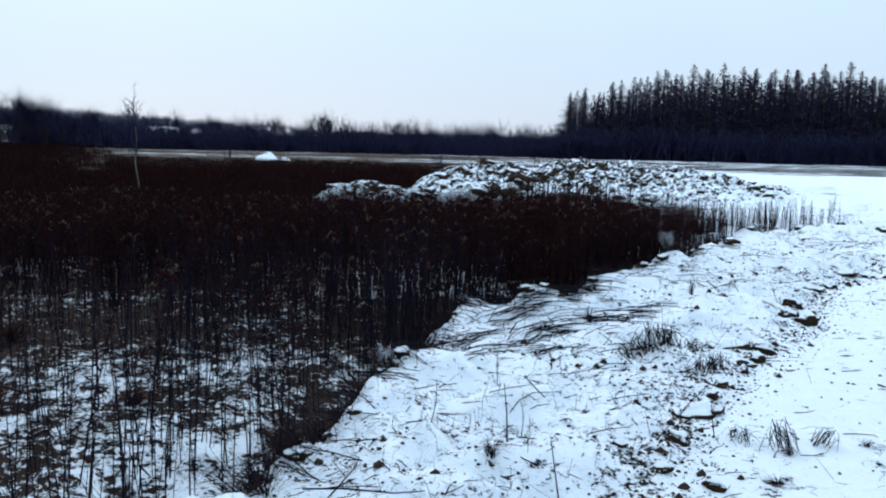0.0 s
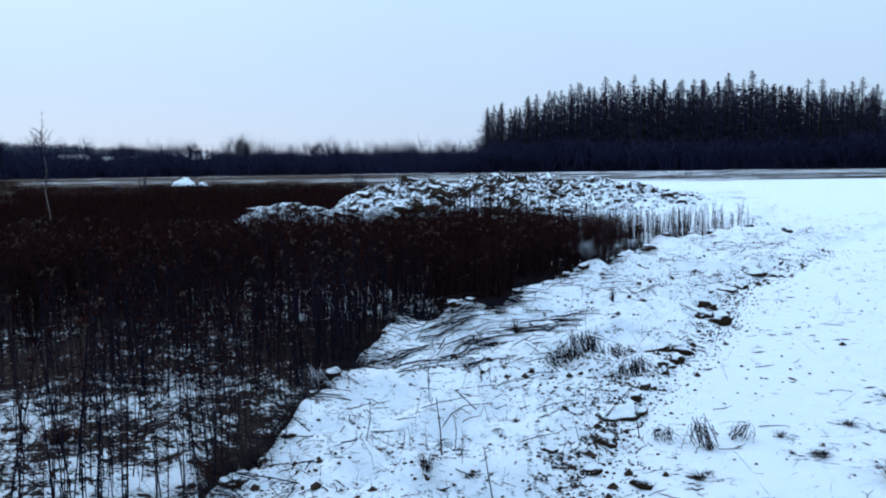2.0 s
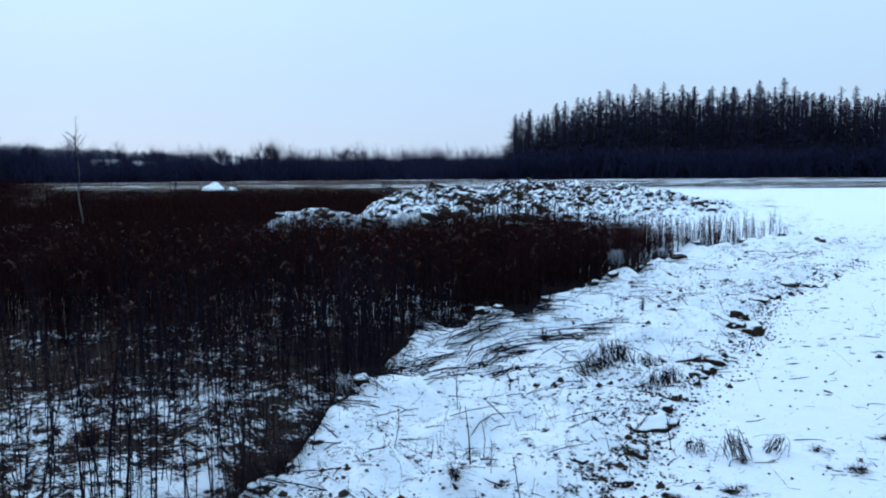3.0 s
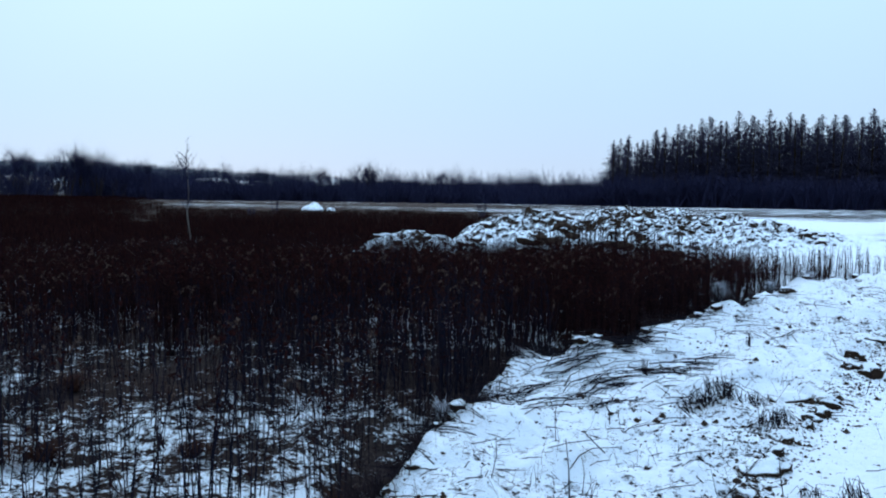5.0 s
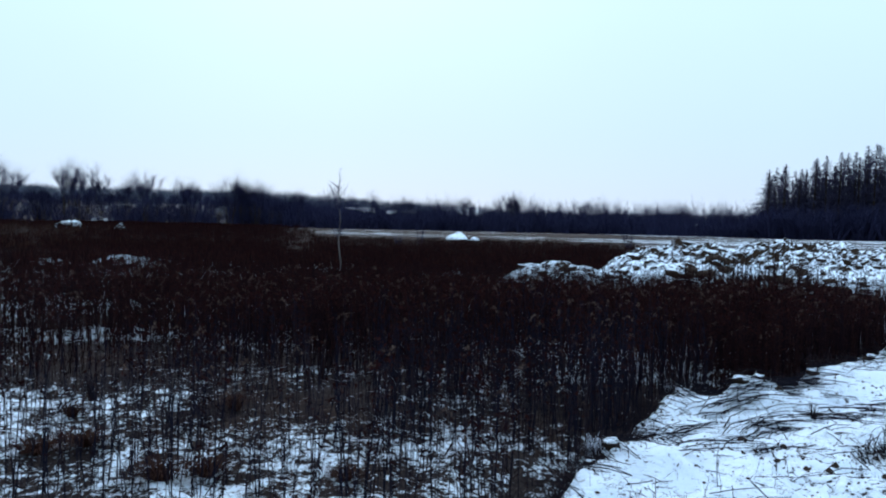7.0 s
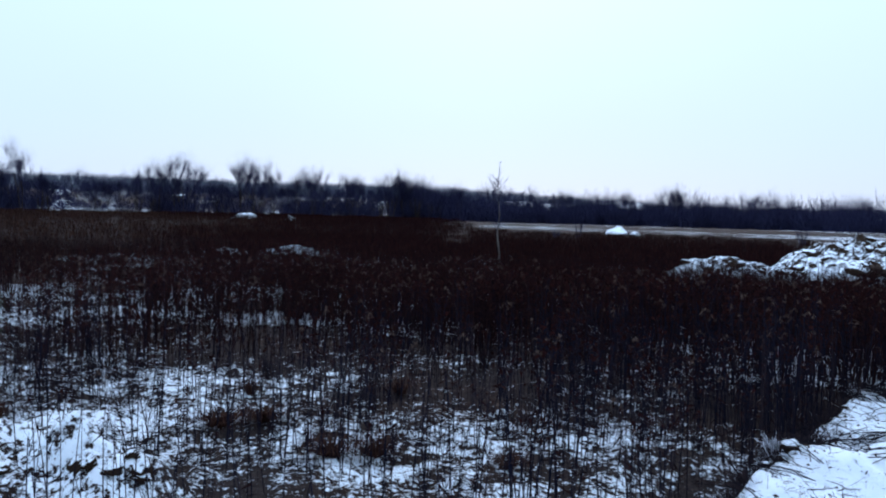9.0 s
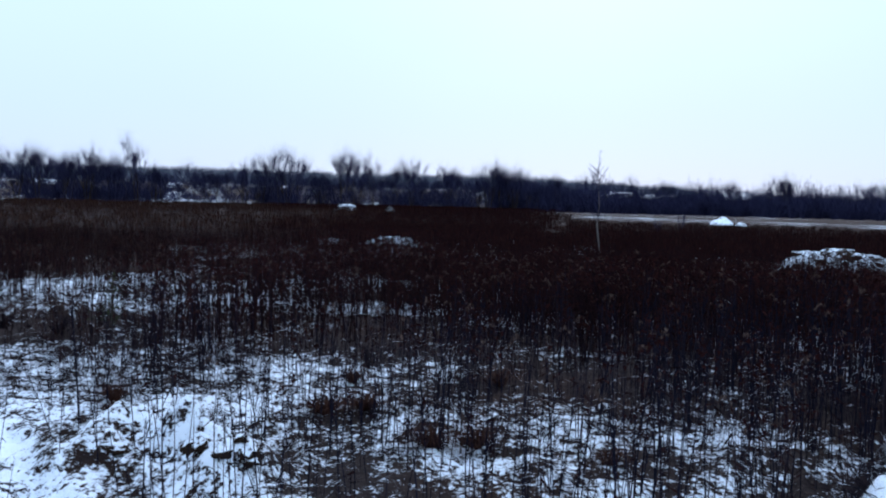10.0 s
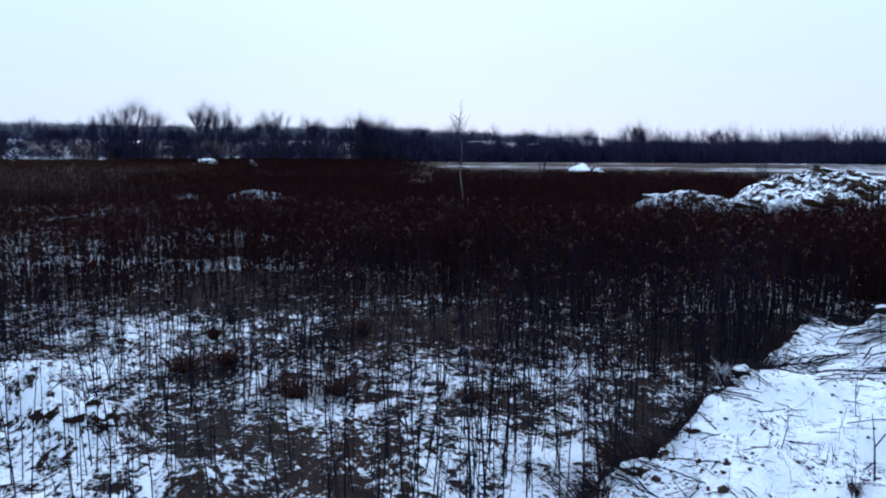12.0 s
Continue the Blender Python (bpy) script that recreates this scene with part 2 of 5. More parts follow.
def scatter(name, shapes, pos, scale, yaw, tilt, mats, rng, thin=None):
    """One joined mesh: every place in pos gets one of the shapes, turned, leaned and scaled (height; thin: width)."""
    pick = rng.integers(0, len(shapes), len(pos))
    vs, fs, ms, base = [], [], [], 0
    lean = rng.uniform(0, 2 * np.pi, len(pos))
    thin = scale if thin is None else thin
    for k, (v, f, m) in enumerate(shapes):
        sel = np.nonzero(pick == k)[0]
        if not len(sel):
            continue
        c, s = np.cos(yaw[sel])[:, None], np.sin(yaw[sel])[:, None]
        w, h = thin[sel][:, None], scale[sel][:, None]
        x = (v[:, 0] * c - v[:, 1] * s) * w
        y = (v[:, 0] * s + v[:, 1] * c) * w
        z = v[:, 2] * h
        tl = np.tan(tilt[sel])[:, None]
        x, y = x + z * tl * np.cos(lean[sel])[:, None], y + z * tl * np.sin(lean[sel])[:, None]
        p = pos[sel]
        vs.append(np.stack([x + p[:, :1], y + p[:, 1:2], z + p[:, 2:3]], -1).reshape(-1, 3))
        fs.append((f[None] + (base + np.arange(len(sel)) * len(v))[:, None, None]).reshape(-1, 3))
        ms.append(np.tile(m, len(sel)))
        base += len(sel) * len(v)
    return mesh_of(name, np.concatenate(vs), np.concatenate(fs), mats, np.concatenate(ms))


# ---- the lie of the land ----
BANK = [(-2.2, 1.0), (-1.35, 2.8), (-0.78, 3.80), (-0.45, 4.87), (-0.12, 6.1), (0.06, 7.3), (0.28, 8.12), (0.62, 8.10), (1.0, 8.40),
        (1.42, 9.08), (2.2, 10.42), (3.02, 11.5), (3.95, 12.95), (5.25, 15.0), (7.4, 17.4), (8.8, 18.7), (11.0, 21.5), (14.0, 27.5), (17.0, 36.0), (40.0, 90.0)]
RUT = [(0.2, 2.0), (1.10, 3.97), (1.29, 4.38), (1.56, 4.95), (2.04, 5.76), (2.58, 6.59), (3.47, 7.8), (4.64, 10.05), (5.39, 10.97), (8.0, 14.0)]
TRAIL = [(-2.6, 1.2), (-3.6, 2.4), (-4.42, 2.88), (-5.31, 3.27), (-6.3, 3.6), (-7.59, 4.09), (-9.56, 4.66), (-11.13, 5.15), (-14.0, 5.6), (-20.0, 6.0)]
# x, y, half width, height of single humps
HUMPS = [(-0.40, 5.85, 0.20, 0.16), (0.34, 7.95, 0.30, 0.07), (3.1, 11.45, 0.26, 0.10), (5.3, 14.8, 0.5, 0.10), (8.2, 17.2, 0.6, 0.10),
         (0.9, 8.2, 0.4, 0.03), (1.9, 9.5, 0.5, 0.05), (-4.95, 3.90, 0.24, 0.20), (-4.45, 3.98, 0.24, 0.32), (-3.88, 3.80, 0.26, 0.28), (-4.18, 3.95, 0.15, 0.12), (-4.9, 3.55, 0.35, 0.14),
         (-3.2, 3.4, 0.3, 0.14), (-2.7, 3.45, 0.25, 0.12), (-10.3, 7.2, 0.6, 0.2), (-13.0, 9.2, 1.0, 0.25)]


def open_edge(az):
    """How far out the thin stand of weeds reaches, by bearing: beyond it the weeds close up."""
    return 9.0 + 4.0 * step(az, 18, 28) + 2.0 * step(az, 33, 41) + 5.0 * step(az, 41, 49) - 3.0 * step(az, 54, 62)


def land(x, y, fine=True):
    """Height of the ground and the share of it that the snow leaves bare."""
    x, y = np.asarray(x, float), np.asarray(y, float)
    r = np.hypot(x, y)
    az = np.degrees(np.arctan2(-x, y))
    wob = (fbm(x * 0.9, y * 0.9, 3, 3) - 0.5) * 0.4 * step(r, 2, 5)
    s = side_distance(x, y, BANK) + wob + (fbm(x * 3.2, y * 3.2, 2, 5) - 0.5) * 0.24
    road = step(s, -0.36, 0.05)
    rut = side_distance(x, y, RUT) + (fbm(x * 1.6, y * 1.6, 2, 9) - 0.5) * 0.3
    berm = road * step(-rut, -0.12, 0.35) * (1 - step(y, 17, 24))
    field = -0.12 - 0.26 * step(r, 8, 20) * (1 - step(r, 60, 110)) + (fbm(x * 0.7, y * 0.7, 4, 21) - 0.5) * 0.22 * step(r, 2, 6)
    ditch = -0.12 * np.exp(-((s + 0.45) / 0.35) ** 2)
    top = 0.02 + berm * (0.04 + 0.07 * np.exp(-((s - 0.3) / 0.5) ** 2) + (fbm(x * 2.2, y * 2.2, 3, 31) - 0.5) * 0.36)
    z = field * (1 - road) + ditch * (1 - road) + top * road
    level = step(-az, 11, 17) * step(r, 26, 40) * (1 - step(r, 60, 110))
    z = z * (1 - level) + 0.02 * level
    for hx, hy, hw, hh in HUMPS:
        g = np.exp(-((x - hx) ** 2 + (y - hy) ** 2) / (hw * hw))
        z = z + g * hh * (0.5 + 1.0 * fbm(x * 4, y * 4, 2, 41))
    trail = np.abs(side_distance(x, y, TRAIL))
    track = (1 - step(trail + (fbm(x * 2.2, y * 2.2, 3, 81) - 0.5) * 0.22, 0.05, 0.22)) * (1 - road)
    z = z - track * 0.05
    if fine:
        z = z + (fbm(x * 7, y * 7, 3, 51) - 0.5) * (0.03 + 0.05 * berm + 0.05 * (1 - road)) * (1 - step(r, 25, 60))
    z = z + 0.34 * (fbm(x * 3.1, y * 3.1, 3, 43) - 0.5) * np.exp(-(((x + 4.35) / 0.9) ** 2 + ((y - 3.85) / 0.45) ** 2))
    # rising country to the far left
    hill = step(az, 2, 30) * (1 - step(az, 95, 130))
    z = z + hill * (6 * step(r, 185, 310) + 6 * step(r, 310, 640)) + 5 * step(r, 560, 720)
    bare = 0.385 * road + (1 - road) * (0.485 + 0.018 * (1 - step(az, 20, 28)) + 0.025 * step(az, 22, 30) * (1 - step(az, 44, 50)) + 0.01 * step(r, 4.2, 5.6) + 0.03 * step(r, 5.5, 8) * (1 - 0.6 * step(az, 20, 27)) + 0.01 * step(az, 4, 10) + 0.025 * step(az, 22, 28) * (1 - step(az, 38, 44)) * (1 - step(r, 7, 9)) + 0.035 * step(az, 0, 4) * (1 - step(az, 8, 13)) * step(r, 4.4, 5.2) * (1 - step(r, 7, 9)) - 0.03 * step(az, 9, 13) * (1 - step(az, 22, 27)) * (1 - step(r, 4.6, 6)) + 0.22 * (fbm(x * 0.6, y * 0.6, 3, 61) - 0.5))
    bare = bare - (0.05 - 0.055 * step(r, 11, 20)) * road * (1 - berm)
    patchy = step(fbm(x * 1.3 + 5, y * 1.3, 3, 37), 0.36, 0.64)
    bare = bare + (0.014 + 0.034 * patchy + 0.02 * step(y, 9, 13)) * berm + 0.09 * np.exp(-(rut / 0.28) ** 2) * (1 - step(y, 11, 13)) * road
    bare = bare + 0.07 * np.exp(-((s + 0.22) / 0.18) ** 2) * (1 - step(y, 14, 20))
    bare = bare - 0.14 * (1 - road) * step(-az, 8, 11.5) * step(r, 14, 16.5)
    bare = bare - (0.055 + 0.07 * fbm(x * 1.7, y * 1.7, 2, 82)) * track
    bare = bare - 0.075 * (1 - road) * np.exp(-(((x + 1.5) / 1.3) ** 2 + ((y - 4.4) / 0.8) ** 2))
    bare = bare + 0.03 * (1 - road) * step(r, 7, 8.5) * step(s, -2.6, -0.8)
    bare = bare + 0.025 * (1 - road) * step(az, 44, 50) * step(r, 6.5, 8) * (1 - step(r, 13, 17)) - 0.012 * (1 - road) * step(az, 42, 48) * (1 - step(r, 5.5, 7)) - 0.006 * np.exp(-(((x + 4.35) / 0.85) ** 2 + ((y - 3.88) / 0.36) ** 2))
    bare = bare + 0.09 * (1 - road) * step(az, 44, 52) * step(r, 19, 26)
    bump = sum(np.exp(-((x - hx) ** 2 + (y - hy) ** 2) / (hw * hw) * 0.8) for hx, hy, hw, hh in HUMPS)
    bare = bare - 0.045 * np.minimum(bump, 1)
    far = step(r, 36, 56)
    streak = fbm(x * 0.025, y * 0.16, 3, 71) - 0.5
    open_field = 0.545 + 0.09 * step(az, -1, 5) * (1 - step(r, 78, 100)) + 0.055 * step(az, -2, 6) + 0.04 * step(r, 120, 200) * step(az, 20, 30) + 0.24 * streak + 0.16 * (fbm(x * 0.22, y * 0.9, 3, 72) - 0.5)
    # beyond the hedge: dull stubble on the slope, a strip of snow along its upper edge, dark ground above it
    slope = step(az, 6, 16) * step(r, 182, 192)
    strip = step(r + 30 * streak, 276, 284) * (1 - step(r + 30 * streak, 296, 306)) * step(fbm(az * 0.5, az * 0, 3, 73), 0.38, 0.55)
    foot = (1 - step(r + 40 * streak, 205, 225)) * step(az, 24, 30)
    # The thin snow share on the slope also stands in for blue-grey haze.
    open_field = open_field * (1 - slope) + slope * (0.60 + 0.25 * streak - 0.24 * strip * step(az, 18, 25) - 0.07 * foot)
    bright = step(-az + 8 * (fbm(x * 0.09, y * 0.16, 3, 74) - 0.5), 3, 10) * (1 - step(r + 40 * streak, 74, 96))
    weedy = step(az, 20, 26) * (1 - step(r, 115, 150))
    bare = bare * (1 - far) + far * (0.415 * bright + (1 - bright) * (open_field + 0.10 * weedy))
    # a poached corner of the road
    for px, py, pw, pa in ((2.9, 4.66, 0.26, 0.13), (2.45, 4.17, 0.20, 0.15), (2.37, 4.5, 0.13, 0.14), (3.48, 5.2, 0.22, 0.14), (1.66, 3.94, 0.20, 0.15), (1.87, 4.34, 0.13, 0.12), (0.05, 4.3, 0.13, 0.12), (2.7, 3.8, 0.30, 0.10), (1.72, 6.55, 0.2, 0.10)):
        bare = bare + pa * np.exp(-((x - px) ** 2 + (y - py) ** 2) / (pw * pw))
    return z, bare


def ground_at(x, y):
    return land(x, y)[0]


def build_ground():
    az = np.concatenate([np.linspace(-46, 76, 470), np.linspace(76, 314, 60)[1:-1]])
    rr = np.concatenate([np.linspace(0.002, 2.6, 14), 2.6 * 1.0072 ** np.arange(1, 233), 13.8 * 1.02 ** np.arange(1, 80), 67 * 1.02 ** np.arange(1, 56), 199 * 1.12 ** np.arange(1, 25)])
    a, r = np.meshgrid(np.radians(az), rr)
    x, y = -np.sin(a) * r, np.cos(a) * r
    z, bare = land(x, y)
    n, k = len(rr), len(az)
    verts = np.stack([x, y, z], -1).reshape(-1, 3)
    i, j = np.meshgrid(np.arange(n - 1), np.arange(k), indexing="ij")
    j2 = (j + 1) % k
    quads = np.stack([i * k + j2, (i + 1) * k + j2, (i + 1) * k + j, i * k + j], -1).reshape(-1, 4)
    me = mesh_of("ground", verts, quads, [M_GROUND], None, True, {"bare": bare.ravel()})
    ob = new("ground", me)
    tagged(ob, "thin patchy snow over frozen soil and dead grass", "ground", kind="structure")


build_ground()


# ---- the big heap of dug soil ----
def lumpy(x, y, seed):
    a = np.abs(fbm(x * 0.9, y * 0.9, 3, seed) - 0.5) * 2
    return 0.55 * (1 - a) + 0.45 * fbm(x * 3.1, y * 3.1, 4, seed + 5, 0.6)


def heap_patch(name, x0, x1, y0, y1, res, height, material):
    """A heap as a closed sheet over the ground; height(x, y) in metres over the ground."""
    xs, ys = np.arange(x0, x1, res), np.arange(y0, y1, res)
    x, y = np.meshgrid(xs, ys)
    x = x + (vnoise(x * 7, y * 7, 91) - 0.5) * res * 0.9
    y = y + (vnoise(x * 7, y * 7, 92) - 0.5) * res * 0.9
    z = ground_at(x, y) + height(x, y)
    n, k = x.shape
    i, j = np.meshgrid(np.arange(n - 1), np.arange(k - 1), indexing="ij")
    a = i * k + j
    quads = np.stack([a, a + 1, a + k + 1, a + k], -1).reshape(-1, 4)
    high = height(x, y).ravel()
    quads = quads[high[quads].max(1) > -0.03]
    # keep the one sheet that hangs together
    lab = np.arange(x.size)
    while True:
        low = lab[quads].min(1)
        nxt = lab.copy()
        for c in range(4):
            np.minimum.at(nxt, quads[:, c], low)
        nxt = nxt[nxt]
        if (nxt == lab).all():
            break
        lab = nxt
    ids, count = np.unique(lab[quads[:, 0]], return_counts=True)
    quads = quads[lab[quads[:, 0]] == ids[count.argmax()]]
    used, back = np.unique(quads, return_inverse=True)
    return mesh_of(name, np.stack([x, y, z], -1).reshape(-1, 3)[used], back.reshape(quads.shape), [material], None, False)


# ridge line of the heap: x, y, height over the ground, half width
RIDGE = [(-0.9, 30.0, 0.3, 1.2), (0.1, 30.6, 1.15, 2.2), (1.6, 31.2, 1.30, 2.8), (2.9, 31.6, 1.22, 3.0), (4.0, 32.0, 1.52, 3.0), (5.4, 32.2, 1.42, 3.2),
         (6.8, 32.4, 1.30, 3.4), (7.6, 32.6, 1.10, 3.4), (8.9, 32.8, 1.08, 3.2), (10.6, 33.2, 0.80, 3.2), (12.0, 33.6, 0.48, 2.6), (13.8, 34.2, 0.26, 2.0)]
SPUR = [(-4.2, 26.6, 0.20, 0.8), (-3.6, 26.8, 0.62, 1.0), (-2.6, 27.2, 0.72, 1.1), (-1.8, 27.6, 0.68, 1.1), (-1.1, 28.0, 0.52, 1.1), (-0.3, 28.6, 0.50, 1.2), (0.6, 29.4, 0.6, 1.4)]


def ridge_height(line, rough, seed):
    def height(x, y):
        best = np.full(np.shape(x), -1.0)
        for (ax, ay, ah, aw), (bx, by, bh, bw) in zip(line[:-1], line[1:]):
            ex, ey = bx - ax, by - ay
            t = np.clip(((x - ax) * ex + (y - ay) * ey) / (ex * ex + ey * ey), 0, 1)
            d = np.hypot(x - ax - t * ex, y - ay - t * ey) / (aw + (bw - aw) * t)
            best = np.maximum(best, (ah + (bh - ah) * t) * (1 - d ** 1.25))
        lump = lumpy(x, y, seed)
        return best * (0.72 + 0.5 * lump) + (lump - 0.55) * rough * step(best, -0.1, 0.35) - 0.05
    return height


H_MAIN, H_SPUR = ridge_height(RIDGE, 0.50, 101), ridge_height(SPUR, 0.32, 131)


def clod_mesh(name, seed, mat, flat=0.7, sub=2):
    bm = bmesh.new()
    bmesh.ops.create_icosphere(bm, subdivisions=sub, radius=1.0)
    for v in bm.verts:
        p = v.co * 1.3 + Vector((seed * 3.7, 0, 0))
        v.co *= 1 + 0.45 * noise.noise(p) + 0.28 * noise.noise(p * 2.7) + 0.16 * noise.noise(p * 6.1)
        v.co.z *= flat
    me = bpy.data.meshes.new(name)
    bm.to_mesh(me)
    bm.free()
    me.materials.append(mat)
    me.polygons.foreach_set("use_smooth", [True] * len(me.polygons))
    return me


CLODS = [clod_mesh("clod", i, M_CLOD, 0.55 + 0.1 * (i % 3), 3) for i in range(6)]
M_SOIL = plain_material("loose_soil", (0.012, 0.009, 0.008), (0.05, 0.034, 0.024), 60, 0.9)
DARK_CLODS = [clod_mesh("clod", 80 + i, M_SOIL, 0.7, 2) for i in range(3)]
HEAP_CLODS = [clod_mesh("clod", 20 + i, M_HEAP, 0.8, 2) for i in range(6)]


def build_heap():
    rng = np.random.default_rng(11)
    heap = tagged(new("soil_heap"), "long heap of dug dark soil under patchy snow", "soil heap")
    part("heap_body", heap_patch("heap_body", -5, 17, 25, 38, 0.07, H_MAIN, M_HEAP), heap)
    part("spur", heap_patch("spur", -6, 3, 24, 32, 0.06, H_SPUR, M_HEAP), heap, "low snowy spur of the heap")
    n = 0
    while n < 220:
        x, y = rng.uniform(-4.5, 14), rng.uniform(25, 35)
        h = max(float(H_MAIN(np.array(x), np.array(y))), float(H_SPUR(np.array(x), np.array(y))))
        if h < 0.12 or rng.random() > 0.75:
            continue
        n += 1
        c = part("clod", HEAP_CLODS[n % 6], heap)
        k = rng.uniform(0.05, 0.17) * (1.5 if rng.random() < 0.2 else 1)
        c.matrix_basis = Matrix.Translation((x, y, float(ground_at(x, y)) + h)) @ Euler((rng.uniform(-.5, .5), rng.uniform(-.5, .5), rng.uniform(0, 6))).to_matrix().to_4x4() @ Matrix.Diagonal((k * 1.25, k, k * 0.8, 1))

    for i in range(16):
        x0, y0 = ((1.75, 29.3), (6.2, 29.2), (4.9, 29.4), (2.6, 29.6))[i % 4]
        x, y = x0 + rng.normal(0, 0.22), y0 + rng.normal(0, 0.12)
        h = max(float(H_MAIN(np.array(x), np.array(y))), 0.1)
        c = part("clod", DARK_CLODS[i % 3], heap, "bare dark soil clod")
        k = rng.uniform(0.14, 0.26)
        c.matrix_basis = Matrix.Translation((x, y, float(ground_at(x, y)) + h)) @ Matrix.Rotation(rng.uniform(0, 6), 4, "Z") @ Matrix.Diagonal((k * 1.4, k, k * 0.8, 1))


build_heap()


def build_piles():
    """Single snowy piles out in the field."""
    for i, (x, y, w, h, lab) in enumerate(((-18.3, 86.0, 1.2, 0.80, "white snow-covered pile out in the stubble field"), (-16.5, 86.3, 0.6, 0.36, "small snow-covered pile beside a larger one"),
                                           (-62.0, 92.0, 0.8, 0.75, "rounded snowy pile before the far bushes"), (-75.0, 100.0, 2.3, 0.75, "snowy pile under the bare trees"),
                                           (-21.0, 31.4, 1.5, 0.30, "low white snowy mound among dead weeds"), (-23.6, 29.8, 1.1, 0.26, "small snowy mound among dead weeds"))):
        hump = lambda px, py, x=x, y=y, w=w, h=h, i=i: h * (1.06 - (np.hypot(px - x, (py - y) * 0.9) / w) ** 1.6) * (0.62 + 0.7 * lumpy(px * 1.6, py * 1.6, 200 + i)) - 0.04
        ob = new("snow_mound", heap_patch("snow_mound", x - w * 1.3, x + w * 1.3, y - w * 1.3, y + w * 1.3, w / 16, hump, M_PILE))
        tagged(ob, lab, "snow mound", "snowy mounds in the field")


build_piles()


# ---- woods ----
def larch_parts(seed, full=True):
    """A bare larch, 16 m high: trunk, and a narrow crown of whorled branches with hanging twigs."""
    rng = random.Random(seed)
    t, c = Shape(), Shape()
    bend = rng.uniform(-0.25, 0.25)
    t.tube([(0, 0, -0.3), (0.02, 0, 4), (bend * 0.4, 0, 8), (bend, 0.05, 12.5), (bend * 1.1, 0, 16)], [0.19, 0.16, 0.12, 0.065, 0.015], 5)
    h = rng.uniform(1.6, 2.6)
    while h < 15.8:
        f = h / 16
        reach = (0.05 + 4.5 * (1 - f) ** 0.85 * min(1, 0.6 + f)) * rng.uniform(0.6, 1.15)
        for _ in range(5 if full else 2):
            a = rng.uniform(0, 2 * math.pi)
            drop = rng.uniform(-0.25, 0.22) + 0.6 * max(0, f - 0.6)
            base = Vector((bend * f, 0, h))
            tip = base + Vector((math.cos(a), math.sin(a), drop)) * reach
            c.blade(base, tip, 0.015 + 0.006 * reach, 0, (math.sin(a), -math.cos(a), 0.1))
            for _ in range(int(4 + reach * 3.2) if full else int(3 + reach * 2.8)):
                u = rng.uniform(0.1, 0.92)
                p = base.lerp(tip, u)
                q = p + Vector((rng.uniform(-.4, .4), rng.uniform(-.4, .4), rng.uniform(-0.45, 0.45))) * (0.55 + 0.9 * (1 - f))
                c.blade(p, q, rng.uniform(0.022, 0.048) * (1 if full else 1.8), 0)
        h += rng.uniform(0.22, 0.42) * (1.15 - 0.55 * f)
    return t.arrays(), c.arrays()


def shrub(seed, stems=7, height=1.0, spread=0.28, forks=4, twigs=5, w=0.006):
    """A bare many-stemmed bush of height 1; widths in parts of its height."""
    rng = random.Random(seed)
    s = Shape()
    for _ in range(stems):
        a = rng.uniform(0, 6.28)
        base = Vector((math.cos(a), math.sin(a), 0)) * rng.uniform(0, 0.10)
        lean = Vector((math.cos(a) * spread * rng.uniform(.2, 1.3), math.sin(a) * spread * rng.uniform(.2, 1.3), rng.uniform(0.6, 1.0)))
        mid = base + lean * 0.5 + Vector((rng.uniform(-.04, .04), rng.uniform(-.04, .04), 0))
        tip = base + lean
        s.tube([base - Vector((0, 0, 0.03)), mid, tip], [w * 1.6, w * 1.0, w * 0.25], 3)
        for _ in range(forks):
            u = rng.uniform(0.2, 0.85)
            p = base.lerp(mid, u * 2) if u < 0.5 else mid.lerp(tip, u * 2 - 1)
            q = p + Vector((rng.uniform(-.16, .16), rng.uniform(-.16, .16), rng.uniform(0.08, 0.32)))
            s.blade(p, q, w * 0.7)
            s.blade(p, q, w * 0.7, 0, (1, 0.3, 0))
            for _ in range(twigs):
                g = p.lerp(q, rng.uniform(0.2, 1))
                s.blade(g, g + Vector((rng.uniform(-.09, .09), rng.uniform(-.09, .09), rng.uniform(0.0, 0.17))), w * 0.5)
    return s.arrays()


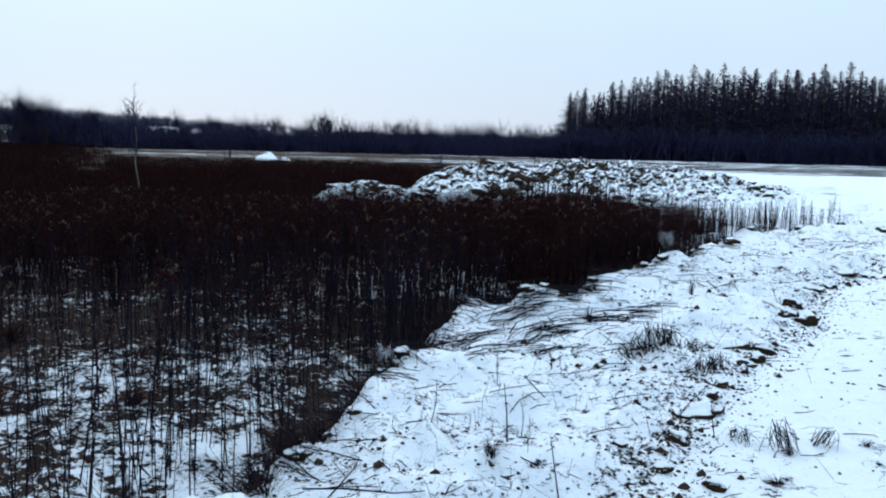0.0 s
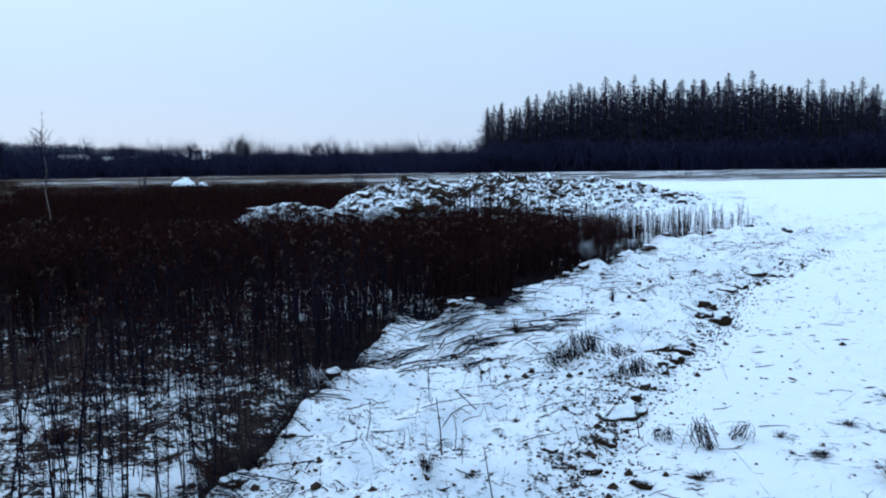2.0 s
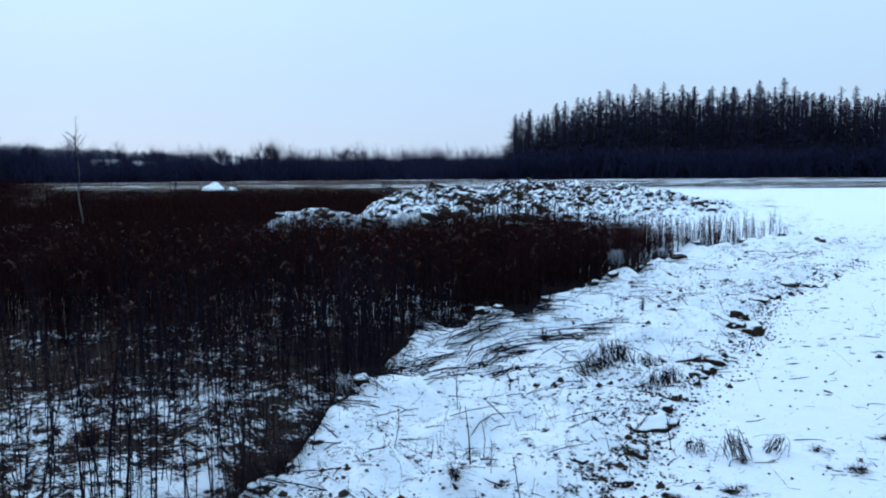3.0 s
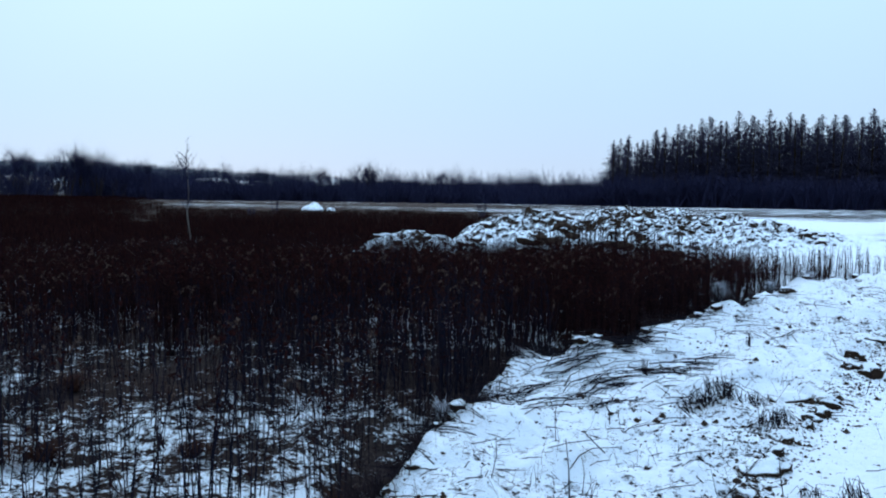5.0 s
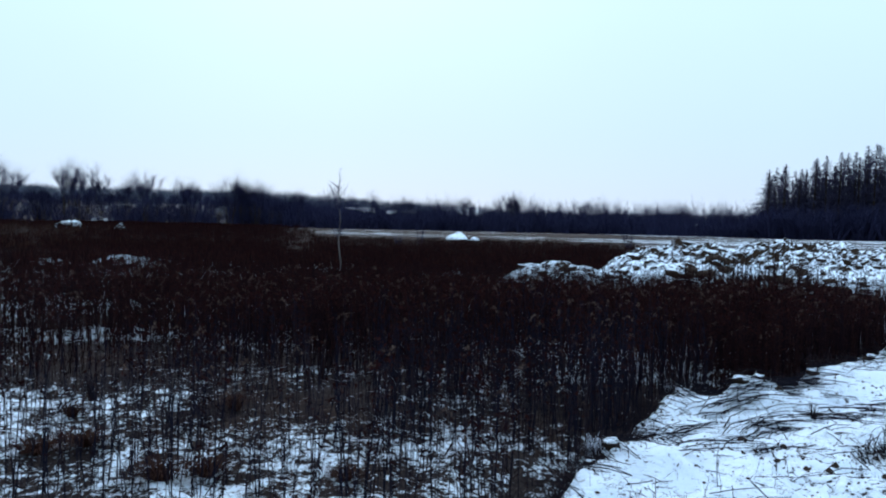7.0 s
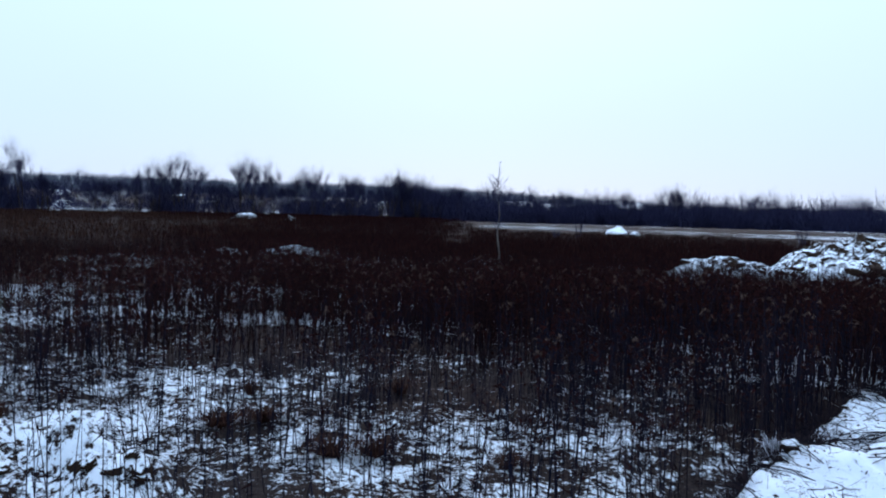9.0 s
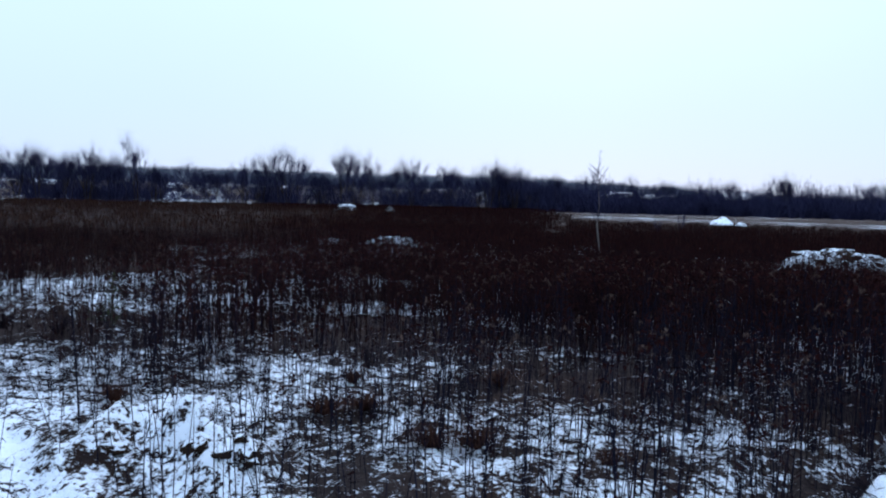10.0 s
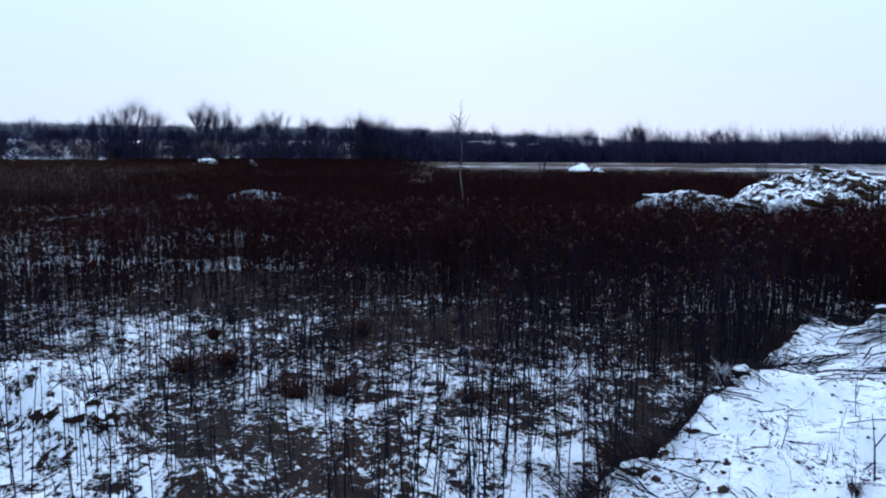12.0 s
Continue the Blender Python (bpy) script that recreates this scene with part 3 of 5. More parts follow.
def bare_tree_parts(seed, stems, spread):
    """A leafless tree of height 1: forked trunk, and a crown of fine branches."""
    rng = random.Random(seed)
    t, c = Shape(), Shape()

    def grow(p, d, length, r, depth):
        q = p + d * length * 0.5 + Vector((rng.uniform(-.03, .03), rng.uniform(-.03, .03), 0)) * length
        e = p + d * length
        (t if depth < 2 else c).tube([p, q, e], [r, r * 0.8, r * 0.55], 4 if depth < 2 else 3)
        if depth >= 2:
            for _ in range(10):
                g = p.lerp(e, rng.uniform(0.1, 1))
                c.blade(g, g + (d + Vector((rng.uniform(-1, 1), rng.uniform(-1, 1), rng.uniform(-.1, .9)))) * rng.uniform(0.06, 0.18), 0.00045)
        if depth >= 4:
            for _ in range(5):
                g = p.lerp(e, rng.uniform(0.1, 1))
                c.blade(g, g + (d + Vector((rng.uniform(-.6, .6), rng.uniform(-.6, .6), rng.uniform(0, .6)))) * length * rng.uniform(0.8, 1.7), 0.0006)
            return
        for _ in range(rng.choice((2, 3, 3))):
            nd = (d + Vector((rng.uniform(-1, 1), rng.uniform(-1, 1), rng.uniform(-.1, .45))) * spread).normalized()
            grow(p.lerp(e, rng.uniform(0.55, 1.0)), nd, length * rng.uniform(0.55, 0.82), r * 0.62, depth + 1)

    for _ in range(stems):
        a = rng.uniform(0, 6.28)
        grow(Vector((math.cos(a) * .03, math.sin(a) * .03, -0.02)), Vector((math.cos(a) * 0.18, math.sin(a) * 0.18, 1)).normalized(), 0.36, 0.008, 0)
    return t.arrays(), c.arrays()


def polar(az, r):
    return -math.sin(radians(az)) * r, math.cos(radians(az)) * r


def build_woods():
    rng = np.random.default_rng(23)
    kinds = []
    for i in range(12):
        t, c = larch_parts(300 + i, i < 7)
        kinds.append((mesh_of("larch_trunk", *t[:2], [M_BARK], None, True), mesh_of("larch_crown", *c[:2], [M_HAZE_LARCH])))
    # edge of the plantation: along its front and back into the depth
    n = 0
    for row in range(7):
        az = -8.2 - (0.25 if row % 2 else 0.0)
        r0 = 168 + row * 4.2
        while az > -44:
            x, y = polar(az + rng.uniform(-.15, .15), r0 + rng.uniform(-1.5, 1.5))
            hgt = 12.2 + 4.2 * step(-az, 8.2, 14.5) - 2.8 * step(-az, 25, 33) + rng.uniform(-1.6, 1.7) + (rng.random() < 0.12) * 1.2
            if row < 2 and az > -11.5 and rng.random() < 0.15:
                az -= 0.6
                continue
            tree = tagged(new("larch"), "tall bare dark larch in a dense plantation", "tree", "larches of the plantation")
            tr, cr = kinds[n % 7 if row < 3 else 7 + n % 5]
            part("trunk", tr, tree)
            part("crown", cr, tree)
            k = hgt / 16
            tree.matrix_basis = Matrix.Translation((x, y, float(ground_at(x, y)))) @ Euler((rng.uniform(-.02, .02), rng.uniform(-.02, .02), rng.uniform(0, 6.28))).to_matrix().to_4x4() @ Matrix.Diagonal((k * (1.5 if row < 3 else 1.9), k * (1.5 if row < 3 else 1.9), k * (1 if row < 3 else 0.95), 1))
            n += 1
            az -= rng.uniform(0.50, 0.80) if row > 2 else rng.uniform(0.6, 0.95) if row else rng.uniform(0.55, 0.95)
    shrubs = [shrub(400 + i, 10, 1.0, 0.36, 4, 3, 0.0062) for i in range(9)]
    low = [shrub(460 + i, 6, 1.0, 0.5, 2, 1, 0.014) for i in range(5)]
    distant = [shrub(440 + i, 6, 1.0, 0.34, 3, 2, 0.009) for i in range(6)]

    def belt(name, label, az0, az1, r0, r1, count, h0, h1, mat=M_HAZE_TWIG, fat=1.0, height=None, gaps=0.0):
        az = rng.uniform(az0, az1, count)
        az = az[fbm(az * 0.42, az * 0 + 0.5, 3, 66) > gaps]
        count = len(az)
        r = rng.uniform(r0, r1, count)
        x, y = -np.sin(np.radians(az)) * r, np.cos(np.radians(az)) * r
        h = rng.uniform(h0, h1, count) * (0.75 + 0.5 * fbm(az * 0.55, r * 0.02, 3, 77))
        if height is not None:
            h = h * height(az)
        pos = np.stack([x, y, ground_at(x, y)], -1)
        me = scatter(name, low if h1 < 2 else distant if r0 > 200 else shrubs, pos, h, rng.uniform(0, 6.28, count), rng.uniform(0, 0.12, count), [mat], rng, h * fat)
        tagged(new(name, me), label, "bushes", kind="stuff")

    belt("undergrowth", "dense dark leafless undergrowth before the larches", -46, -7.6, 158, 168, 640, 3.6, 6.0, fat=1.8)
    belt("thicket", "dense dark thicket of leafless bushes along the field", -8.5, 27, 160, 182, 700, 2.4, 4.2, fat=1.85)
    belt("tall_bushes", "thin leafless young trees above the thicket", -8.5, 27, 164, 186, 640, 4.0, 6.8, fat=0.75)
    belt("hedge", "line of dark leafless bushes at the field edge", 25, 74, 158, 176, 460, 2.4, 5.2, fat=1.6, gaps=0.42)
    belt("slope_scrub", "low dark scrub on the lower slope", 8, 76, 306, 322, 700, 2.2, 4.2, M_HAZE_TWIG, 2.0)
    # Weeds added to cover the brown slope with the haze-blue twig colour.
    belt("slope_weeds", "low dark weeds on the slope beyond the hedge", 10, 76, 190, 282, 2600, 0.8, 1.7, M_HAZE_TWIG, 2.6)
    # Hill scrub added to spread the haze colour over the brown slope.
    belt("hill_scrub", "low scrub on the far slope with haze in its colour", 3, 76, 330, 420, 1000, 3.0, 5.0, M_HAZE_RIDGE, 2.2)
    belt("far_woods", "far bare woods on the rising ground", -10, 76, 700, 780, 1700, 6, 9, M_HAZE_RIDGE, 2.4)
    belt("far_spinney", "far dark spinney on the slope", 4, 76, 520, 560, 620, 5, 8, M_HAZE_RIDGE, 1.8)
    # trees that stand out singly: bearing, distance, height, stems
    forms = []
    for i, (stems, spread) in enumerate(((1, 0.55), (3, 0.5), (4, 0.42), (2, 0.6), (5, 0.4))):
        t, c = bare_tree_parts(500 + i, stems, spread)
        top = max(t[0][:, 2].max(), c[0][:, 2].max())
        t[0][:], c[0][:] = t[0] / top, c[0] / top
        forms.append((mesh_of("tree_trunk", *t[:2], [M_BARK], None, True), mesh_of("tree_crown", *c[:2], [M_HAZE_TWIG])))
    singles = [(50.3, 158, 11.6, 3), (53.2, 160, 9.4, 4), (51.8, 162, 8.6, 2), (40.8, 160, 11.0, 1), (42.5, 162, 9.4, 2), (43.6, 160, 7.8, 4), (37.0, 158, 10.8, 2), (36.2, 160, 9.6, 1), (35.0, 160, 10.2, 3),
               (33.6, 160, 9.2, 3), (32.6, 161, 9.2, 2), (30.5, 162, 8.2, 0), (29.6, 162, 8.0, 2), (27.2, 158, 8.8, 4), (26.3, 160, 8.6, 2), (25.6, 160, 8.0, 1), (56.0, 160, 9.6, 1), (58.6, 162, 9.8, 3), (60.5, 160, 10.2, 2),
               (63.0, 162, 9.5, 4), (65.5, 160, 9.0, 1), (47.0, 162, 7.6, 0), (22.6, 165, 7.2, 1), (18.0, 165, 7.0, 3), (11.3, 166, 6.6, 2), (8.6, 168, 7.6, 4), (8.0, 169, 7.0, 2), (3.0, 168, 6.4, 1), (-3.0, 168, 6.0, 3),
               (46.0, 166, 6.4, 4), (38.6, 165, 7.2, 3), (20.6, 166, 7.0, 0), (15.8, 167, 6.4, 1), (54.6, 160, 8.6, 2), (57.2, 161, 9.0, 4), (61.8, 160, 9.2, 0)]
    for i in range(64):
        az = 24 + 44 * ((i * 0.618) % 1)
        singles.append((az, 158 + 14 * rng.random(), (4.8 + 3.6 * rng.random()) * (0.7 + 0.6 * float(fbm(az * 0.42, 0.5, 3, 66))), int(rng.integers(5))))
    for az, r, h, k in singles:
        x, y = polar(az, r)
        tree = tagged(new("bare_tree"), "leafless tree with fine dark branches at the field edge", "tree", "trees along the field")
        part("trunk", forms[k][0], tree)
        part("crown", forms[k][1], tree)
        tree.matrix_basis = Matrix.Translation((x, y, float(ground_at(x, y)))) @ Matrix.Rotation(az * 1.7, 4, "Z") @ Matrix.Diagonal((h * 1.2, h * 1.2, h * 1.25, 1))


build_woods()


def build_birch():
    """The slim young birch in the weeds."""
    rng = random.Random(61)
    x, y = polar(20.2, 28.0)
    t, c = Shape(), Shape()
    line = [(0.10, 0, -0.1), (0.06, 0, 0.6), (-0.05, 0.02, 1.3), (0.02, 0, 2.0), (-0.05, 0, 2.8), (-0.02, 0, 3.75)]
    t.tube(line, [0.026, 0.023, 0.019, 0.014, 0.009, 0.003], 7)
    for i in range(60):
        u = rng.uniform(0.42, 0.86)
        k = min(int(u * 5), 4)
        p = Vector(line[k]).lerp(Vector(line[k + 1]), u * 5 - k)
        a = rng.uniform(0, 6.28)
        reach = (1.04 - u) * rng.uniform(0.7, 1.5) * 1.5
        q = p + Vector((math.cos(a) * 0.8, math.sin(a) * 0.8, rng.uniform(0.5, 1.0))) * reach
        c.tube([p, p.lerp(q, 0.5), q], [0.009, 0.007, 0.003], 3)
        for _ in range(9):
            g = p.lerp(q, rng.uniform(0.2, 1))
            c.blade(g, g + Vector((rng.uniform(-.35, .35), rng.uniform(-.35, .35), rng.uniform(0, .5))) * reach * 0.75, 0.0055)
    for i in range(10):
        p = Vector(line[4]).lerp(Vector(line[5]), rng.random())
        c.blade(p, p + Vector((rng.uniform(-.16, .16), rng.uniform(-.16, .16), rng.uniform(.08, .22))), 0.008)
    tree = tagged(new("birch"), "slim young bare birch with a pale trunk among weeds", "tree")
    part("trunk", mesh_of("birch_trunk", *t.arrays()[:2], [M_BIRCH], None, True), tree, "pale patchy birch bark")
    part("crown", mesh_of("birch_crown", *c.arrays()[:2], [M_HAZE_TWIG]), tree)
    tree.matrix_basis = Matrix.Translation((x, y, float(ground_at(x, y))))


build_birch()


# ---- weeds ----
def weed(seed, leaves, plume, segs=3, wide=1.0, pale=False):
    """A dead goldenrod of height 1: stem, drooping dry leaves, a feathery seed plume. Materials: stem, leaf, plume."""
    rng = random.Random(seed)
    s = Shape()
    bx, by = rng.uniform(-.10, .10), rng.uniform(-.10, .10)
    at = lambda u: Vector((bx * u * u, by * u * u, u))
    s.tube([at(i / segs) if i else Vector((0, 0, -0.05)) for i in range(segs + 1)], [0.0050 * wide * (1 - 0.65 * i / segs) for i in range(segs + 1)], 3)
    for _ in range(leaves):
        u = rng.uniform(0.18, 0.92)
        a = rng.uniform(0, 6.28)
        p = at(u)
        d = Vector((math.cos(a), math.sin(a), rng.uniform(-0.9, 0.5))) * rng.uniform(0.04, 0.10)
        s.blade(p, p + d, rng.uniform(0.004, 0.008) * wide, 1, (rng.uniform(-1, 1), rng.uniform(-1, 1), rng.uniform(-.3, 1)))
    if pale:
        a0 = rng.uniform(0, 6.28)
        droop = Vector((math.cos(a0), math.sin(a0), 0.1))
        for i in range(40):
            u = rng.random()
            p = at(0.93) + droop * 0.085 * u + Vector((0, 0, 0.05 * math.sin(u * 2.6)))
            e = Vector((rng.uniform(-.022, .022), rng.uniform(-.022, .022), rng.uniform(-.020, .030))) * (1.0 - u * 0.6)
            s.tri(p, p + e, p + e * 0.8 + Vector((0.004, -0.003, 0.004)), 3)
    for _ in range(plume):
        u = rng.uniform(0.80, 1.0)
        a = rng.uniform(0, 6.28)
        p = at(u)
        q = p + Vector((math.cos(a) * 0.06, math.sin(a) * 0.06, rng.uniform(0.0, 0.07))) * (1.25 - (u - 0.8) * 3)
        s.blade(p, q, 0.0022 * wide, 0)
        e = Vector((rng.uniform(-.018, .018), rng.uniform(-.018, .018), rng.uniform(-.022, .022)))
        s.tri(q + e, q - e * 0.8 + Vector((0.010, 0, -0.008)), q + Vector((-0.008, 0.010, 0.012)), 2)
    return s.arrays()


def branched(seed):
    """A dead branching stalk with small seed knobs."""
    rng = random.Random(seed)
    s = Shape()
    s.tube([(0, 0, -.05), (rng.uniform(-.03, .03), 0, 0.5), (rng.uniform(-.06, .06), 0, 0.9)], [0.0052, 0.0042, 0.002], 3)
    for _ in range(8):
        u = rng.uniform(0.3, 0.9)
        a = rng.uniform(0, 6.28)
        p = Vector((0, 0, u))
        q = p + Vector((math.cos(a) * .5, math.sin(a) * .5, 1)) * rng.uniform(0.08, 0.22)
        s.blade(p, q, 0.003, 0)
        s.tri(q, q + Vector((0.006, 0.002, 0.006)), q + Vector((-0.003, 0.004, 0.009)), 1)
    return s.arrays()


def tuft(seed, n=26, reach=0.6):
    """A tuft of limp dead grass of height 1."""
    rng = random.Random(seed)
    s = Shape()
    for _ in range(n):
        a = rng.uniform(0, 6.28)
        d = Vector((math.cos(a), math.sin(a), 0))
        p = d * rng.uniform(0, 0.12)
        m = p + d * reach * rng.uniform(.1, .5) + Vector((0, 0, rng.uniform(0.4, 0.9)))
        e = m + d * reach * rng.uniform(.2, .7) + Vector((0, 0, rng.uniform(-0.35, 0.25)))
        w = Vector((-d.y, d.x, 0)) * 0.012
        s.tri(p - w, p + w, m)
        s.tri(p + w, m + w * 0.7, m)
        s.tri(m - w * .2, m + w * .8, e)
    return s.arrays()


def clump(seed, n=7, spread=0.35, leaves=4, plume=5):
    """Several dead weeds grown together."""
    rng = random.Random(seed)
    vs, fs, ms, k = [], [], [], 0
    for i in range(n):
        v, f, m = weed(seed * 31 + i, leaves, plume, 1, 1.6)
        v = v * rng.uniform(0.72, 1.05) + np.array([rng.uniform(-spread, spread), rng.uniform(-spread, spread), 0])
        vs.append(v), fs.append(f + k), ms.append(m)
        k += len(v)
    return np.concatenate(vs), np.concatenate(fs), np.concatenate(ms)


def sward(seed, n=18, spread=0.6):
    """A patch of dead weeds for the far field: plain stalks with a ragged top."""
    rng = random.Random(seed)
    s = Shape()
    for _ in range(n):
        p = Vector((rng.uniform(-spread, spread), rng.uniform(-spread, spread), -0.03))
        h = rng.uniform(0.6, 1.05)
        q = p + Vector((rng.uniform(-.12, .12), rng.uniform(-.12, .12), h))
        a = rng.uniform(0, 3.14)
        w = Vector((math.cos(a), math.sin(a), 0)) * rng.uniform(0.010, 0.022)
        m = p.lerp(q, 0.8)
        s.tri(p - w * 0.4, p + w * 0.4, m, 0)
        s.tri(m - w * 1.5 + Vector((0, 0, -.12)), m + w * 1.5, q, 1 if rng.random() < 0.7 else 2)
    return s.arrays()


# low snowy mounds in the weeds: x, y, half width
MOUNDS = [(-21.0, 31.4, 0.9), (-23.6, 29.8, 0.5)]


def build_weeds():
    rng = np.random.default_rng(31)
    near = [weed(590 + i, 8, 4, 3, 1.0, True) for i in range(4)] + [weed(600 + i, 8, 12) for i in range(10)] + [weed(630 + i, 4, 2) for i in range(10)] + [branched(650 + i) for i in range(6)]
    mid = [weed(690 + i, 9, 3, 2, 1.1, True) for i in range(4)] + [weed(700 + i, 9, 9, 2, 1.25) for i in range(18)] + [branched(720 + i) for i in range(3)]
    far = [clump(800 + i, 5, 0.22, 4, 5) for i in range(10)]
    dry = [clump(830 + i, 5, 0.22, 3, 2) for i in range(10)]
    vast = [sward(850 + i) for i in range(10)]
    mats = [M_STEM, M_LEAF, M_HEAD, M_PALE]

    def sow(name, label, shapes, r0, r1, az0, az1, density, h0, h1, tilt, keep, mats=mats):
        area = 0.5 * radians(az1 - az0) * (r1 * r1 - r0 * r0)
        count = int(area * density)
        r = np.sqrt(rng.uniform(r0 * r0, r1 * r1, count))
        az = rng.uniform(az0, az1, count)
        x, y = -np.sin(np.radians(az)) * r, np.cos(np.radians(az)) * r
        s = side_distance(x, y, BANK)
        ok = (s < -0.12) & (np.abs(side_distance(x, y, TRAIL)) > 0.20) & (rng.random(count) < keep(x, y, r, az, s))
        for px, py, pw in MOUNDS:
            ok &= np.hypot(x - px * 0.97, y - py * 0.97) > pw
        ok &= (H_MAIN(x, y) < 0.1) & (H_SPUR(x, y) < 0.1)
        x, y = x[ok], y[ok]
        n = len(x)
        pos = np.stack([x, y, ground_at(x, y)], -1)
        h = rng.uniform(h0, h1, n) * (0.78 + 0.44 * fbm(x * 0.35, y * 0.35, 3, 88)) * (1 - 0.36 * step(np.degrees(np.arctan2(x, y)), 8, 15) * step(y, 13, 17))
        me = scatter(name, shapes, pos, h, rng.uniform(0, 6.28, n), np.abs(rng.normal(0, tilt, n)), mats, rng)
        tagged(new(name, me), label, "weeds", kind="stuff")

    def grown(x, y, r, az, s):
        c = step(fbm(x * 0.55, y * 0.55, 3, 95), 0.34, 0.60)
        edge = open_edge(az) * (0.80 + 0.40 * fbm(x * 0.25, y * 0.25, 3, 63))
        open_left = step(az, 16, 26) * (1 - step(r - edge, -1.2, 2.2)) * (0.70 + 0.14 * step(az, 30, 38) + 0.10 * step(az, 46, 53) - (0.45 - 0.2 * step(az, 46, 53)) * step(fbm(x * 0.8, y * 0.8, 3, 64), 0.44, 0.60)) * np.where(r > 7, 1, (0.8 - 0.5 * step(az, 22, 28) + 0.25 * step(az, 39, 46)) * (1 - step(r, 5, 7)) + step(r, 5, 7))
        open_left = np.where((side_distance(x, y, TRAIL) < 0) & (x < -3), 0.05, open_left)
        heap_side = step(-az, 15.5, 20) * step(r, 15.5, 19)
        rn = r + 5 * (fbm(x * 0.5, y * 0.5, 3, 67) - 0.5)
        thin = (1 - 0.25 * step(az, 18, 30) * (1 - step(r, 7, 10))) * (1 - 0.20 * step(rn, 6.5, 8.0) * (1 - step(rn, 9.5, 12.0)) * step(az, 3, 8) * (1 - 0.8 * step(az, 30, 38)))
        thin = thin * (1 - 0.85 * np.exp(-(((x + 4.1) / 1.0) ** 2 + ((y - 3.62) / 0.62) ** 2)))
        c = np.maximum(c, step(s, -2.6, -1.2) * step(r, 6.5, 8) * (1 - step(az, 8, 16)))
        thin = thin * (1 - 0.6 * np.exp(-(((x + 1.5) / 1.4) ** 2 + ((y - 4.3) / 0.9) ** 2)))
        return (0.25 + 0.75 * c) * thin * (1 - open_left) * (1 - 0.8 * heap_side)

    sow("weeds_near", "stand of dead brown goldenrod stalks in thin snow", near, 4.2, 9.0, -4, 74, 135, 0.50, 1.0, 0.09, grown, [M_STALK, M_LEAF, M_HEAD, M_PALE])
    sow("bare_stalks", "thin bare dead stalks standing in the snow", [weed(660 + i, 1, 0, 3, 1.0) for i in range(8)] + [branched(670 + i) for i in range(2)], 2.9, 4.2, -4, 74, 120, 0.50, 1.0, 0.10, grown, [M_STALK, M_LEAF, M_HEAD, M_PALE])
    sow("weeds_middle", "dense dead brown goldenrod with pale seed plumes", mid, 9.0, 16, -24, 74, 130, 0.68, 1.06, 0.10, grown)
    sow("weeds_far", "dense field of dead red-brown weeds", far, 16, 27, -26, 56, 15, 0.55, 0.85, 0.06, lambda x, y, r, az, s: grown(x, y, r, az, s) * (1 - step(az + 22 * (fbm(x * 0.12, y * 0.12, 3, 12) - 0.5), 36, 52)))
    sow("weeds_beyond", "field of dead red-brown weeds reaching far out", vast, 27, 54, 1, 52, 6.5, 0.5, 0.78, 0.05, lambda x, y, r, az, s: np.where((az > 24) | (r < 42), 1.0, 0.5 * (fbm(x * 0.05, y * 0.3, 2, 56) > 0.45)) * (1 - step(az + 22 * (fbm(x * 0.12, y * 0.12, 3, 12) - 0.5), 33, 49)))
    sow("weeds_horizon", "brown weeds towards the far field edge", vast, 52, 150, 16, 52, 1.7, 0.6, 0.95, 0.05, lambda x, y, r, az, s: step(az + 12 * (fbm(x * 0.03, y * 0.1, 3, 55) - 0.5), 21.5, 27) * (1 - step(az + 30 * (fbm(x * 0.06, y * 0.06, 3, 12) - 0.5), 30, 46)))
    sow("weeds_strip", "low brown weeds before the stubble field", vast, 50, 77, 0, 22, 3.2, 0.4, 0.7, 0.05, lambda x, y, r, az, s: 0.25 + 0.75 * (fbm(x * 0.04, y * 0.2, 2, 57) > 0.45))
    sow("meadow", "brown dry meadow grass and weeds", dry, 16, 42, 30, 76, 16, 0.40, 0.72, 0.08, lambda x, y, r, az, s: (0.35 + 0.65 * step(fbm(x * 0.2, y * 0.2, 3, 58), 0.38, 0.55)) * step(az + 22 * (fbm(x * 0.12, y * 0.12, 3, 12) - 0.5), 34, 52) * (0.10 + 0.90 * step(r - open_edge(az) * (0.80 + 0.40 * fbm(x * 0.25, y * 0.25, 3, 63)), -1.2, 2.2)), [M_STEM, M_MEADOW, M_MEADOW, M_PALE])
    sow("meadow_far", "brown dry meadow reaching to the far hedge", vast, 38, 150, 26, 76, 1.15, 0.5, 0.85, 0.06, lambda x, y, r, az, s: (0.5 + 0.5 * step(fbm(x * 0.06, y * 0.06, 3, 59), 0.4, 0.55)) * step(az + 30 * (fbm(x * 0.06, y * 0.06, 3, 12) - 0.5), 29, 45), [M_STEM, M_MEADOW, M_MEADOW, M_MEADOW])
    # single reeds standing before the end of the heap
    reeds = [weed(870 + i, 3, 5, 3, 2.4) for i in range(6)] + [branched(880 + i) for i in range(3)]
    sow("reeds", "sparse upright dead reeds before snowy ground", reeds, 17.5, 24.5, -25.5, -3, 20, 1.0, 1.4, 0.05, lambda x, y, r, az, s: 0.4 + 0.6 * step(fbm(x * 0.7, y * 0.7, 2, 68), 0.35, 0.6) - 0.5 * step(-az, 21, 25) - 0.5 * step(az, -14, -8), [M_STEM, M_LEAF, M_HEAD, M_PALE])
    # thatch on the ground between the stems
    tufts = [tuft(900 + i, 12, 0.85) for i in range(10)]
    n = 10000
    r = np.sqrt(rng.uniform(2.6 ** 2, 17 ** 2, n))
    az = rng.uniform(-20, 74, n)
